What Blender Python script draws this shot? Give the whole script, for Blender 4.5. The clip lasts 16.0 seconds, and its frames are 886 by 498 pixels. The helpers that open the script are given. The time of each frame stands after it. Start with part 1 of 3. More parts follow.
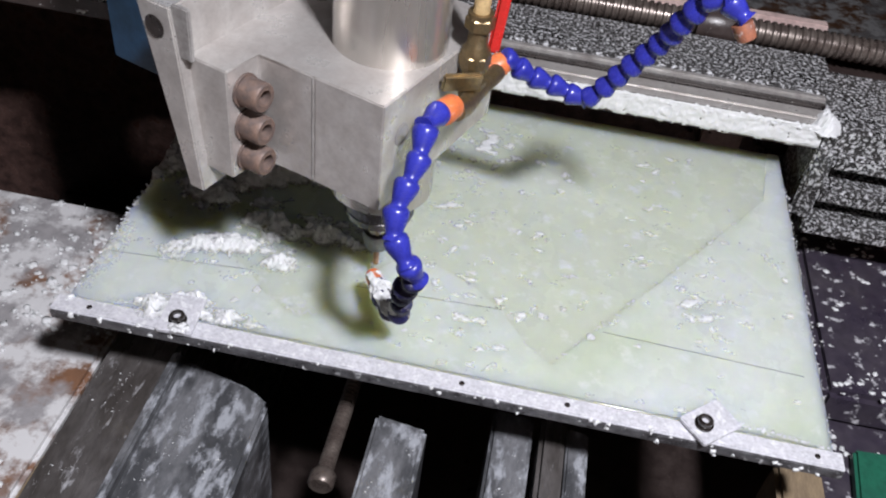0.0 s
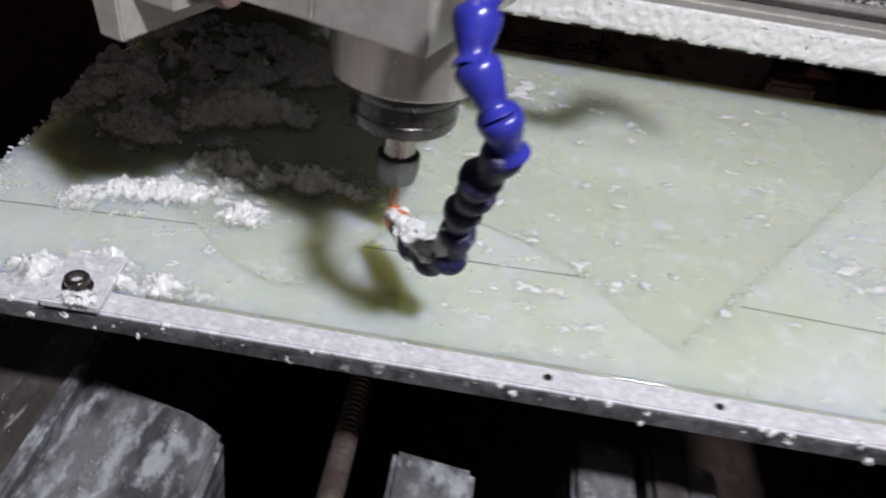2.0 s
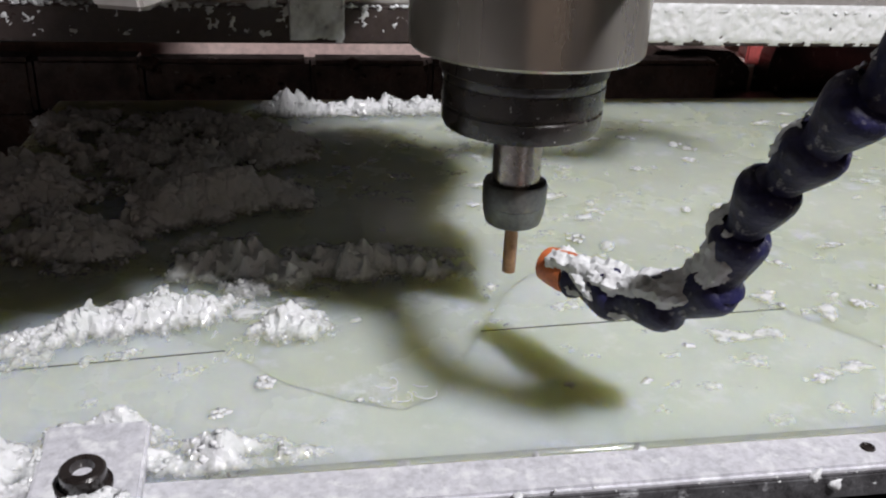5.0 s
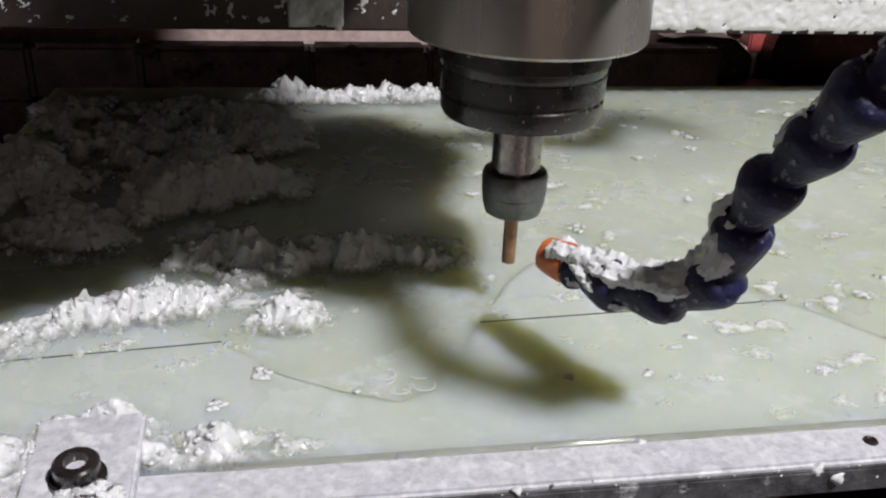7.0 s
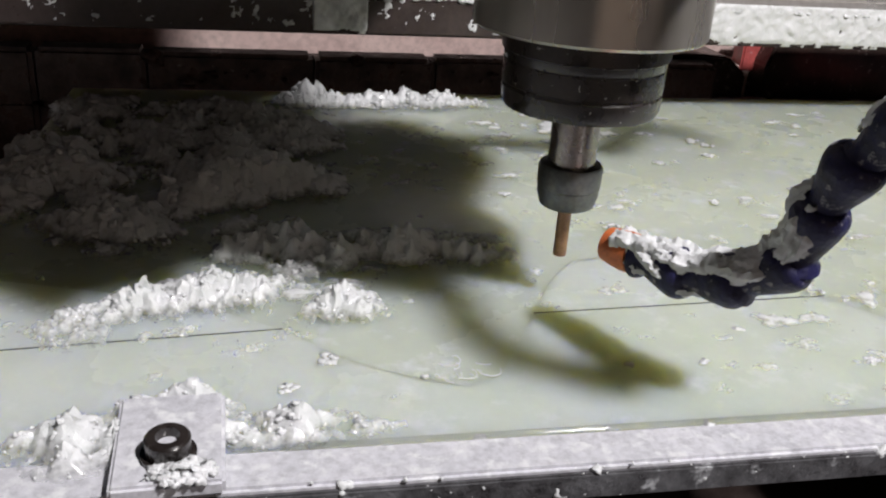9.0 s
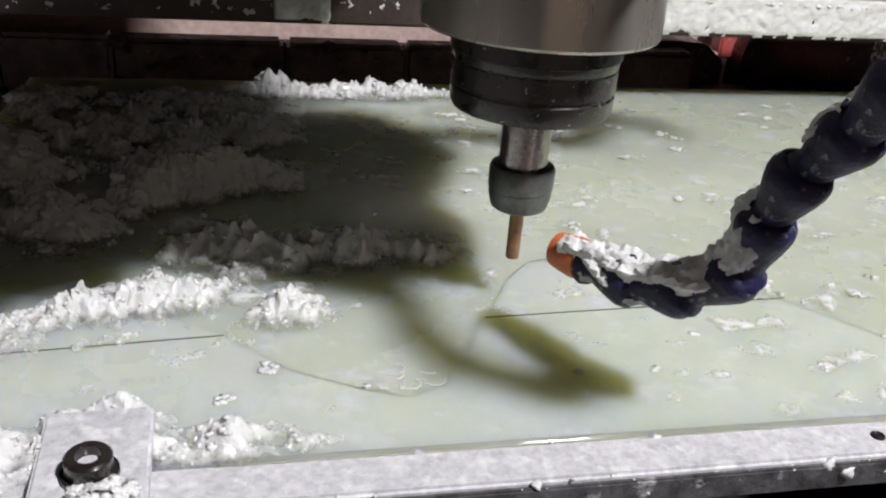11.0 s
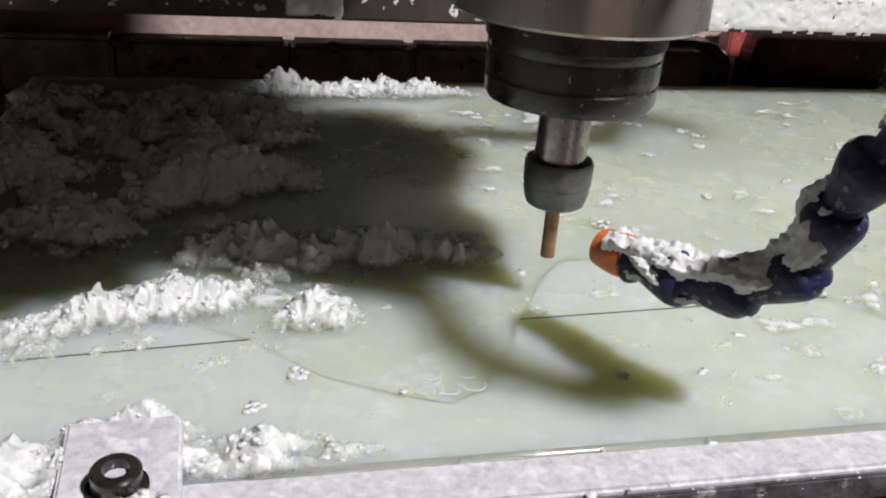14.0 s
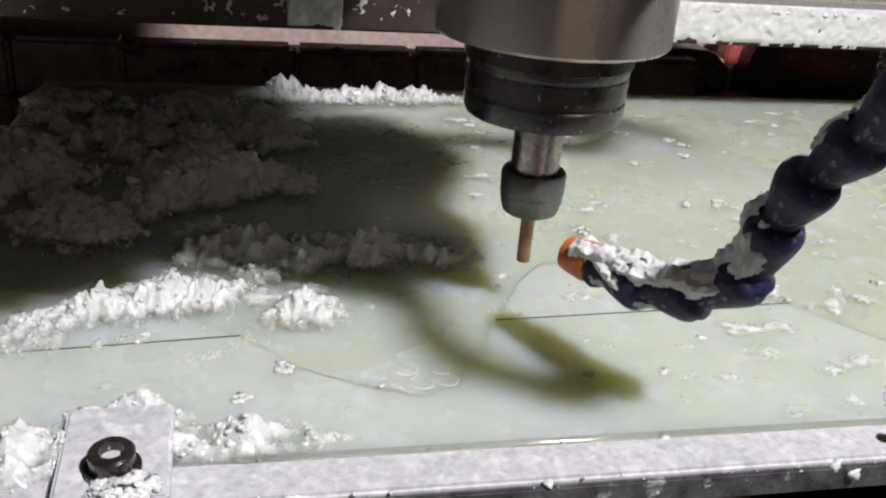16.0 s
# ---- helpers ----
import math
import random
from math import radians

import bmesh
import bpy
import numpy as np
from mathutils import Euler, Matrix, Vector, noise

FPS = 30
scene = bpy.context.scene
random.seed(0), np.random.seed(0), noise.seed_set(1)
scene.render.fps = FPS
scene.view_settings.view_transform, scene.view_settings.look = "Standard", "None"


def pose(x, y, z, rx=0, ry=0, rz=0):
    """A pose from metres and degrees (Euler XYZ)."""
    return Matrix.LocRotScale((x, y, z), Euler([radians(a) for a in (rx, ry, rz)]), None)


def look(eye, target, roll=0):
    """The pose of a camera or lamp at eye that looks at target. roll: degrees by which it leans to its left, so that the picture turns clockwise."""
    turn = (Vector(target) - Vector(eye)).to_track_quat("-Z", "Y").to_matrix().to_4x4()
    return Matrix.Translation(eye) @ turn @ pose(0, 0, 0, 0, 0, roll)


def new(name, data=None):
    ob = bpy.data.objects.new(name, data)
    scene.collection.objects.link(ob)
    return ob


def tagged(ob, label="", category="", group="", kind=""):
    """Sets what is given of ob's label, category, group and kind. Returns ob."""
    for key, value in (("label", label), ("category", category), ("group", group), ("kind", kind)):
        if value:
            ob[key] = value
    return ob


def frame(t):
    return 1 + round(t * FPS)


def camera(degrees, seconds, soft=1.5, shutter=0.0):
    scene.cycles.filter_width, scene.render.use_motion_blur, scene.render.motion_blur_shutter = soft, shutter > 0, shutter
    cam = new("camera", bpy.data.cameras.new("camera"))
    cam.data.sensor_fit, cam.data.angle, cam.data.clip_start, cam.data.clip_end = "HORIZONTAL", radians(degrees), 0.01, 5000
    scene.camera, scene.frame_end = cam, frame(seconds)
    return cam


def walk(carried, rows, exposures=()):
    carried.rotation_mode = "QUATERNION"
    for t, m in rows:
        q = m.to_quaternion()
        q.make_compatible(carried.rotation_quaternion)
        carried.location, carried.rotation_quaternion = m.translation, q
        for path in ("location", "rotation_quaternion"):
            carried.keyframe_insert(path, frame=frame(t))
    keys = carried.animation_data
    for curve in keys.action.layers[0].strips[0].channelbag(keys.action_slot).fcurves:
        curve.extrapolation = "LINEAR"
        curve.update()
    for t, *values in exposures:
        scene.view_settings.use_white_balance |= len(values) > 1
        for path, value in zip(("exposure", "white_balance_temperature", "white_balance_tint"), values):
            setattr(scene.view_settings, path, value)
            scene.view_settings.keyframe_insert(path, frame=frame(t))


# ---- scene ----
cam = camera(53.1, 16.0, soft=2.1, shutter=0.5)
PATH = [
    (0, (0.097, -0.511, 0.503), (-0.033, 0.974, -0.83), 7.7),
    (0.5, (0.121, -0.517, 0.493), (-0.075, 0.995, -0.802), 5.5),
    (1, (0.148, -0.512, 0.462), (-0.133, 1.02, -0.793), 2.2),
    (1.5, (0.123, -0.483, 0.356), (-0.151, 1.104, -0.83), 2.5),
    (2, (0.039, -0.392, 0.268), (-0.001, 1.253, -0.869), 8.8),
    (2.5, (0.014, -0.378, 0.199), (-0.005, 1.373, -0.767), 5.3),
    (3, (-0.0242, -0.3595, 0.1775), (0.0994, 1.4156, -0.7324), 3.68),
    (3.5, (-0.0584, -0.3329, 0.1771), (0.1875, 1.4418, -0.7057), 4.85),
    (4, (-0.0745, -0.3042, 0.1698), (0.2220, 1.4712, -0.6920), 4.13),
    (6.5, (-0.0726, -0.2702, 0.1504), (0.2323, 1.5189, -0.6781), 1.39),
    (7, (-0.0726, -0.2742, 0.1554), (0.2433, 1.4960, -0.7080), 2.59),
    (7.5, (-0.0753, -0.2745, 0.1569), (0.2608, 1.5026, -0.6940), 3.13),
    (8, (-0.0750, -0.2808, 0.1483), (0.2493, 1.5143, -0.6752), 2.36),
    (8.5, (-0.0871, -0.2769, 0.1479), (0.2775, 1.5150, -0.6645), 2.71),
    (9, (-0.104, -0.277, 0.146), (0.288, 1.505, -0.672), 4.1),
    (9.5, (-0.092, -0.272, 0.152), (0.325, 1.499, -0.679), 4.4),
    (10, (-0.089, -0.268, 0.15), (0.326, 1.496, -0.696), 4.6),
    (12.5, (-0.089, -0.273, 0.152), (0.319, 1.486, -0.708), 4.1),
    (13, (-0.081, -0.268, 0.149), (0.305, 1.497, -0.709), 4.3),
    (13.5, (-0.092, -0.265, 0.146), (0.318, 1.496, -0.709), 4.5),
    (14, (-0.099, -0.256, 0.142), (0.332, 1.505, -0.701), 4.4),
    (14.5, (-0.094, -0.26, 0.147), (0.322, 1.497, -0.715), 4.7),
    (15, (-0.096, -0.263, 0.138), (0.296, 1.51, -0.699), 2.5),
    (15.5, (-0.092, -0.27, 0.14), (0.303, 1.51, -0.681), 3.1),
    (16, (-0.093, -0.274, 0.152), (0.315, 1.492, -0.693), 4.8),
]
walk(cam, [(t, look(e, g, r)) for t, e, g, r in PATH],
     exposures=[(0, 0.27, 6200, 14), (2, 0.10, 6280, 14), (2.6, 0.28, 6300, 14), (4, 0.17, 6350, 13), (6.5, 0.08, 6450, 13), (8, 0.13, 6500, 13), (10, 0.21, 6550, 12), (16, 0.26, 6550, 12)])

# ---------------------------------------------------------------- light
world = bpy.data.worlds.new("workshop_air")
scene.world = world
world.use_nodes = True
world.node_tree.nodes["Background"].inputs[0].default_value = (1.0, 0.76, 0.60, 1)
world.node_tree.nodes["Background"].inputs[1].default_value = 0.185

LAMP = Vector((0.40, -0.62, 1.08))
lamp = new("work_lamp", bpy.data.lights.new("work_lamp", "AREA"))
lamp.data.shape, lamp.data.size, lamp.data.energy = "DISK", 0.10, 21.0
lamp.data.color = (1.0, 0.98, 0.97)
lamp.matrix_world = look(LAMP, (0.03, 0.0, 0.0))


# ---------------------------------------------------------------- materials
def mat(name, col, col2=None, rough=0.5, metal=0.0, scale=60.0, mix=(0.4, 0.65), bump=0.0, bscale=400.0,
        speck=None, sscale=500.0, smix=(0.6, 0.66), coat=0.0, sss=0.0, rvar=0.15, stretch=(1, 1, 1), grain=0.35, sdist=0.003, srad=(1.0, 1.0, 1.0)):
    """Two-scale procedural surface: base, patches, fine specks, relief."""
    m = bpy.data.materials.new(name)
    m.use_nodes = True
    nt = m.node_tree
    nd, ln = nt.nodes, nt.links
    b = nd["Principled BSDF"]
    tc = nd.new("ShaderNodeTexCoord")
    mp = nd.new("ShaderNodeMapping")
    mp.inputs["Scale"].default_value = stretch
    ln.new(tc.outputs["Object"], mp.inputs[0])

    def noise_node(sc, det=6, ro=0.6):
        n = nd.new("ShaderNodeTexNoise")
        n.inputs["Scale"].default_value, n.inputs["Detail"].default_value, n.inputs["Roughness"].default_value = sc, det, ro
        ln.new(mp.outputs[0], n.inputs["Vector"])
        return n

    def ramp(src, lo, hi):
        r = nd.new("ShaderNodeMapRange")
        r.inputs["From Min"].default_value, r.inputs["From Max"].default_value = lo, hi
        ln.new(src, r.inputs["Value"])
        return r.outputs[0]

    def blend(f, a, c):
        x = nd.new("ShaderNodeMix")
        x.data_type = "RGBA"
        for v, s in ((f, 0), (a, 6), (c, 7)):
            if isinstance(v, tuple):
                x.inputs[s].default_value = (*v, 1)
            else:
                ln.new(v, x.inputs[s])
        return x.outputs[2]

    col2 = col2 or tuple(c * 0.75 for c in col)
    big = noise_node(scale)
    out = blend(ramp(big.outputs[0], *mix), col, col2)
    fine = noise_node(scale * 7, 4, 0.7)
    dark = nd.new("ShaderNodeMix")
    dark.data_type, dark.blend_type = "RGBA", "MULTIPLY"
    dark.inputs[0].default_value = grain
    ln.new(out, dark.inputs[6])
    grey = ramp(fine.outputs[0], 0.25, 0.6)
    ln.new(grey, dark.inputs[7])
    out = dark.outputs[2]
    rsrc = ramp(big.outputs[0], 0.3, 0.7)
    if speck:
        sp = noise_node(sscale, 5, 0.65)
        f = ramp(sp.outputs[0], *smix)
        out = blend(f, out, speck)
    ln.new(out, b.inputs["Base Color"])
    rr = nd.new("ShaderNodeMapRange")
    rr.inputs["To Min"].default_value, rr.inputs["To Max"].default_value = max(0.03, rough - rvar), min(1, rough + rvar)
    ln.new(rsrc, rr.inputs["Value"])
    ln.new(rr.outputs[0], b.inputs["Roughness"])
    b.inputs["Metallic"].default_value = metal
    b.inputs["Coat Weight"].default_value = coat
    b.inputs["Coat Roughness"].default_value = 0.12
    if sss:
        b.inputs["Subsurface Weight"].default_value = sss
        b.inputs["Subsurface Radius"].default_value = srad
        b.inputs["Subsurface Scale"].default_value = sdist
    if bump:
        bn = noise_node(bscale, 5, 0.6)
        bp = nd.new("ShaderNodeBump")
        bp.inputs["Strength"].default_value, bp.inputs["Distance"].default_value = bump, 0.001
        ln.new(bn.outputs[0], bp.inputs["Height"])
        ln.new(bp.outputs[0], b.inputs["Normal"])
    return m


M_SHEET = mat("wet_fibreglass", (0.615, 0.66, 0.505), (0.565, 0.615, 0.45), rough=0.26, scale=9, mix=(0.38, 0.66), bump=0.05, bscale=90,
              speck=(0.74, 0.77, 0.68), sscale=55, smix=(0.56, 0.70), coat=0.3, sss=1.0, grain=0.08, sdist=0.065, srad=(1.0, 0.86, 0.45))
M_SKIN = mat("frosted_fibreglass", (0.68, 0.725, 0.60), (0.54, 0.61, 0.45), rough=0.30, scale=8, mix=(0.42, 0.68), bump=0.05, bscale=120,
             speck=(0.76, 0.79, 0.70), sscale=42, smix=(0.56, 0.72), coat=0.25, sss=1.0, grain=0.08, sdist=0.065, srad=(1.0, 0.86, 0.45))
M_POWDER = mat("wet_white_powder", (0.69, 0.70, 0.72), (0.63, 0.65, 0.655), rough=0.45, scale=120, bump=0.4, bscale=900, grain=0.04, coat=0.15)
M_CRUST = mat("feathered_white_powder", (0.69, 0.70, 0.72), (0.62, 0.645, 0.645), rough=0.45, scale=120, bump=0.4, bscale=900, sss=0.5, grain=0.04, coat=0.3, sdist=0.004)
_nt = M_CRUST.node_tree
_at, _no = _nt.nodes.new("ShaderNodeAttribute"), _nt.nodes.new("ShaderNodeTexNoise")
_at.attribute_name = "thick"
_no.inputs["Scale"].default_value, _no.inputs["Detail"].default_value = 420, 4
_tc = _nt.nodes.new("ShaderNodeTexCoord")
_nt.links.new(_tc.outputs["Object"], _no.inputs["Vector"])
_ad, _mr = _nt.nodes.new("ShaderNodeMath"), _nt.nodes.new("ShaderNodeMapRange")
_nt.links.new(_at.outputs["Fac"], _ad.inputs[0])
_nt.links.new(_no.outputs[0], _ad.inputs[1])
_mr.inputs["From Min"].default_value, _mr.inputs["From Max"].default_value = 0.50, 1.35
_nt.links.new(_ad.outputs[0], _mr.inputs["Value"])
_nt.links.new(_mr.outputs[0], _nt.nodes["Principled BSDF"].inputs["Alpha"])
M_ALU = mat("machined_aluminium", (0.62, 0.60, 0.58), (0.50, 0.47, 0.45), rough=0.36, metal=0.58, grain=0.15, scale=45, bump=0.05, bscale=900)
M_ALU_DULL = mat("stained_aluminium", (0.45, 0.44, 0.43), (0.32, 0.30, 0.29), rough=0.45, metal=0.4, scale=30, bump=0.08, bscale=700)
M_BAR = mat("chalky_aluminium_bar", (0.66, 0.66, 0.71), (0.56, 0.565, 0.61), rough=0.45, metal=0.1, scale=55, bump=0.15, bscale=500,
            speck=(0.75, 0.76, 0.78), sscale=180, smix=(0.52, 0.68))
M_BARFACE = mat("dark_bar_face", (0.055, 0.053, 0.057), (0.14, 0.14, 0.15), rough=0.35, metal=0.2, scale=90, bump=1.0, bscale=260,
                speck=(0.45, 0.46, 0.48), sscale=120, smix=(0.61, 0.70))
M_STEEL = mat("polished_steel", (0.60, 0.57, 0.53), (0.50, 0.47, 0.43), rough=0.26, metal=0.78, grain=0.1, scale=30, rvar=0.06, stretch=(1, 1, 0.15))
M_SHAFT = mat("ground_steel_shaft", (0.50, 0.47, 0.44), (0.34, 0.31, 0.29), rough=0.25, metal=1.0, scale=90, rvar=0.08)
M_NUT = mat("worn_nut_steel", (0.13, 0.135, 0.135), (0.21, 0.22, 0.215), rough=0.42, metal=0.7, scale=80, bump=0.1)
M_BLACK = mat("black_oxide", (0.020, 0.016, 0.015), (0.035, 0.028, 0.026), rough=0.30, metal=0.1, scale=90, bump=0.12, bscale=600,
              speck=(0.55, 0.54, 0.52), sscale=380, smix=(0.66, 0.71), coat=0.3)
M_TOOL = mat("copper_tool_shank", (0.42, 0.25, 0.15), (0.30, 0.17, 0.10), rough=0.4, metal=0.6, scale=200)
M_RUST = mat("rusty_cap_screw", (0.15, 0.115, 0.105), (0.24, 0.16, 0.125), rough=0.6, metal=0.4, scale=130, bump=0.4)
M_SOCKET = mat("socket_hole", (0.16, 0.06, 0.03), (0.25, 0.09, 0.04), rough=0.7, scale=200)
M_BLUE = mat("blue_hose_plastic", (0.035, 0.04, 0.36), (0.022, 0.025, 0.26), rough=0.28, scale=150, bump=0.08, rvar=0.1)
# Dirt specks over a navy base darkened to hold the hose's shade.
M_DIRTYSHADEBLUE = mat("dusty_shaded_hose_plastic", (0.015, 0.015, 0.075), (0.009, 0.009, 0.03), rough=0.5, scale=130, bump=0.6,
                  speck=(0.42, 0.41, 0.43), sscale=160, smix=(0.58, 0.68))
M_ORANGE = mat("orange_nozzle_plastic", (0.72, 0.19, 0.06), (0.55, 0.14, 0.05), rough=0.4, scale=120, speck=(0.7, 0.55, 0.48), sscale=260, smix=(0.6, 0.75))
M_GRIMY = mat("grimy_orange_plastic", (0.34, 0.13, 0.075), (0.22, 0.09, 0.06), rough=0.5, scale=120, bump=0.3, speck=(0.5, 0.44, 0.42), sscale=260, smix=(0.6, 0.75))
M_BRASS = mat("tarnished_brass", (0.34, 0.25, 0.13), (0.22, 0.17, 0.10), rough=0.42, metal=0.85, scale=120, bump=0.2)
M_RED = mat("red_lever_plastic", (0.62, 0.03, 0.025), (0.5, 0.025, 0.02), rough=0.35, scale=100)
M_PIPE = mat("yellowed_tube", (0.55, 0.40, 0.20), rough=0.4, scale=100)
M_PANEL = mat("blue_painted_steel", (0.012, 0.05, 0.11), (0.010, 0.035, 0.07), rough=0.45, scale=30, bump=0.1,
              speck=(0.2, 0.22, 0.22), sscale=200, smix=(0.66, 0.75))
M_IRON = mat("wet_dark_iron", (0.035, 0.033, 0.033), (0.06, 0.058, 0.058), rough=0.35, metal=0.2, scale=35, bump=0.6, bscale=170,
             speck=(0.66, 0.67, 0.69), sscale=290, smix=(0.51, 0.58))
M_PLUM = mat("wet_plum_black_plate", (0.035, 0.028, 0.045), (0.06, 0.052, 0.065), rough=0.35, scale=16, bump=0.5, bscale=140,
             speck=(0.55, 0.55, 0.58), sscale=60, smix=(0.58, 0.66))
M_IRON_PLAIN = mat("dark_oily_iron", (0.040, 0.029, 0.027), (0.060, 0.044, 0.040), rough=0.4, scale=40, bump=0.3, bscale=200,
                   speck=(0.25, 0.24, 0.23), sscale=260, smix=(0.68, 0.74))
M_RAIL = mat("scraped_grey_iron", (0.20, 0.205, 0.22), (0.07, 0.073, 0.08), rough=0.36, metal=0.2, scale=26, mix=(0.42, 0.56), bump=1.0, bscale=120,
             speck=(0.40, 0.42, 0.46), sscale=95, smix=(0.50, 0.64), stretch=(1, 0.45, 1), coat=0.7)
M_BROWNRAIL = mat("brown_wet_rail", (0.15, 0.14, 0.138), (0.07, 0.062, 0.058), rough=0.3, metal=0.3, scale=45, bump=0.4, bscale=170, stretch=(1, 0.3, 1), coat=0.7,
                  speck=(0.45, 0.45, 0.47), sscale=110, smix=(0.60, 0.70))
M_SCREW = mat("lead_screw_steel", (0.12, 0.095, 0.085), (0.20, 0.17, 0.15), rough=0.32, metal=0.5, scale=70, bump=0.1)
M_PINK = mat("pink_board", (0.78, 0.60, 0.56), (0.68, 0.50, 0.47), rough=0.6, scale=18, bump=0.1)
M_BROWN = mat("brown_wet_masonry", (0.16, 0.095, 0.082), (0.06, 0.036, 0.032), rough=0.35, scale=45, bump=0.8, bscale=120,
              speck=(0.35, 0.30, 0.28), sscale=150, smix=(0.66, 0.74))
M_FLOOR = mat("powdered_concrete", (0.34, 0.33, 0.34), (0.20, 0.10, 0.055), rough=0.6, scale=9, mix=(0.47, 0.56), bump=0.5, bscale=160,
              speck=(0.62, 0.62, 0.63), sscale=26, smix=(0.47, 0.58))
M_WOOD = mat("pale_post_wood", (0.25, 0.19, 0.12), (0.17, 0.125, 0.08), rough=0.6, scale=25, stretch=(6, 1, 1))
M_INK = mat("pencil_line", (0.05, 0.06, 0.05), (0.08, 0.09, 0.07), rough=0.6, scale=300)
M_REDPAINT = mat("faded_red_paint", (0.60, 0.12, 0.11), (0.45, 0.09, 0.09), rough=0.5, scale=40, speck=(0.6, 0.5, 0.5), sscale=150, smix=(0.6, 0.7))
M_GREEN = mat("green_plastic_sheet", (0.02, 0.13, 0.08), (0.015, 0.09, 0.06), rough=0.4, scale=30, bump=0.3)
M_BROWNBLOCK = mat("dark_brown_wet_block", (0.085, 0.055, 0.048), (0.045, 0.030, 0.027), rough=0.4, scale=25, bump=0.6, bscale=110, speck=(0.4, 0.34, 0.32), sscale=120, smix=(0.62, 0.70), coat=0.3)
M_WATER = mat("clear_glint_water", (0.9, 0.93, 0.9), rough=0.06, scale=60, rvar=0.02, grain=0.0)
M_WATER.node_tree.nodes["Principled BSDF"].inputs["Transmission Weight"].default_value = 0.9
M_WALL = mat("dark_workshop_wall", (0.05, 0.045, 0.04), (0.035, 0.03, 0.03), rough=0.8, scale=3)


# ---------------------------------------------------------------- mesh helpers
def finish(name, bm, material, smooth=False):
    me = bpy.data.meshes.new(name)
    bmesh.ops.recalc_face_normals(bm, faces=bm.faces)
    bm.to_mesh(me)
    bm.free()
    me.materials.append(material)
    if smooth:
        me.polygons.foreach_set("use_smooth", [True] * len(me.polygons))
        me.set_sharp_from_angle(angle=radians(38))
    return me


def part(name, bm, material, parent=None, label="", smooth=False, m=None):
    ob = new(name, finish(name, bm, material, smooth))
    if m is not None:
        ob.matrix_basis = m
    if parent is not None:
        ob.parent = parent
    if label:
        ob["label"] = label
    return ob


def thing(name, label, category, group="", kind="", at=None):
    ob = new(name)
    if at is not None:
        ob.matrix_basis = at
    return tagged(ob, label, category, group, kind)


def box(bm, x0, x1, y0, y1, z0, z1, bevel=0.0, seg=2):
    made = bmesh.ops.create_cube(bm, size=1.0)
    for v in made["verts"]:
        v.co = Vector((x0 + (v.co.x + 0.5) * (x1 - x0), y0 + (v.co.y + 0.5) * (y1 - y0), z0 + (v.co.z + 0.5) * (z1 - z0)))
    if bevel:
        edges = list({e for v in made["verts"] for e in v.link_edges})
        bmesh.ops.bevel(bm, geom=edges, offset=bevel, segments=seg, affect="EDGES")
    return bm


def boxed(x0, x1, y0, y1, z0, z1, bevel=0.001, seg=2):
    return box(bmesh.new(), x0, x1, y0, y1, z0, z1, bevel, seg)


def lathe(profile, seg=48, bm=None, m=None):
    """Turn (radius, height) pairs about z."""
    bm = bm or bmesh.new()
    m = m or Matrix()
    rings = []
    for r, z in profile:
        if r < 1e-6:
            rings.append([bm.verts.new(m @ Vector((0, 0, z)))])
        else:
            rings.append([bm.verts.new(m @ Vector((r * math.cos(a), r * math.sin(a), z)))
                          for a in (2 * math.pi * i / seg for i in range(seg))])
    for a, b in zip(rings, rings[1:]):
        for i in range(seg):
            j = (i + 1) % seg
            if len(a) == 1 and len(b) == 1:
                continue
            if len(a) == 1:
                bm.faces.new((a[0], b[i], b[j]))
            elif len(b) == 1:
                bm.faces.new((a[i], a[j], b[0]))
            else:
                bm.faces.new((a[i], a[j], b[j], b[i]))
    return bm


def prism(points, z0, z1, bevel=0.0):
    """An outline in plan, raised from z0 to z1."""
    bm = bmesh.new()
    low = [bm.verts.new((x, y, z0)) for x, y in points]
    top = [bm.verts.new((x, y, z1)) for x, y in points]
    bm.faces.new(low[::-1])
    bm.faces.new(top)
    n = len(points)
    for i in range(n):
        bm.faces.new((low[i], low[(i + 1) % n], top[(i + 1) % n], top[i]))
    if bevel:
        bmesh.ops.bevel(bm, geom=list(bm.edges), offset=bevel, segments=2, affect="EDGES")
    return bm


def spline(points, n):
    """Even points with tangents along a smooth curve through the given ones."""
    p = [Vector(q) for q in points]
    p = [p[0] * 2 - p[1]] + p + [p[-1] * 2 - p[-2]]
    fine = []
    for i in range(1, len(p) - 2):
        a, b, c, d = p[i - 1:i + 3]
        for k in range(24):
            t = k / 24
            fine.append(0.5 * (2 * b + (c - a) * t + (2 * a - 5 * b + 4 * c - d) * t * t + (3 * b - a - 3 * c + d) * t ** 3))
    fine.append(p[-2])
    run = [0.0]
    for a, b in zip(fine, fine[1:]):
        run.append(run[-1] + (b - a).length)
    out = []
    for k in range(n):
        s = run[-1] * k / (n - 1)
        i = min(next((i for i in range(1, len(run)) if run[i] >= s - 1e-9), len(run) - 1), len(run) - 1)
        f = (s - run[i - 1]) / max(run[i] - run[i - 1], 1e-9)
        out.append((fine[i - 1].lerp(fine[i], f), (fine[i] - fine[i - 1]).normalized()))
    return out, run[-1]


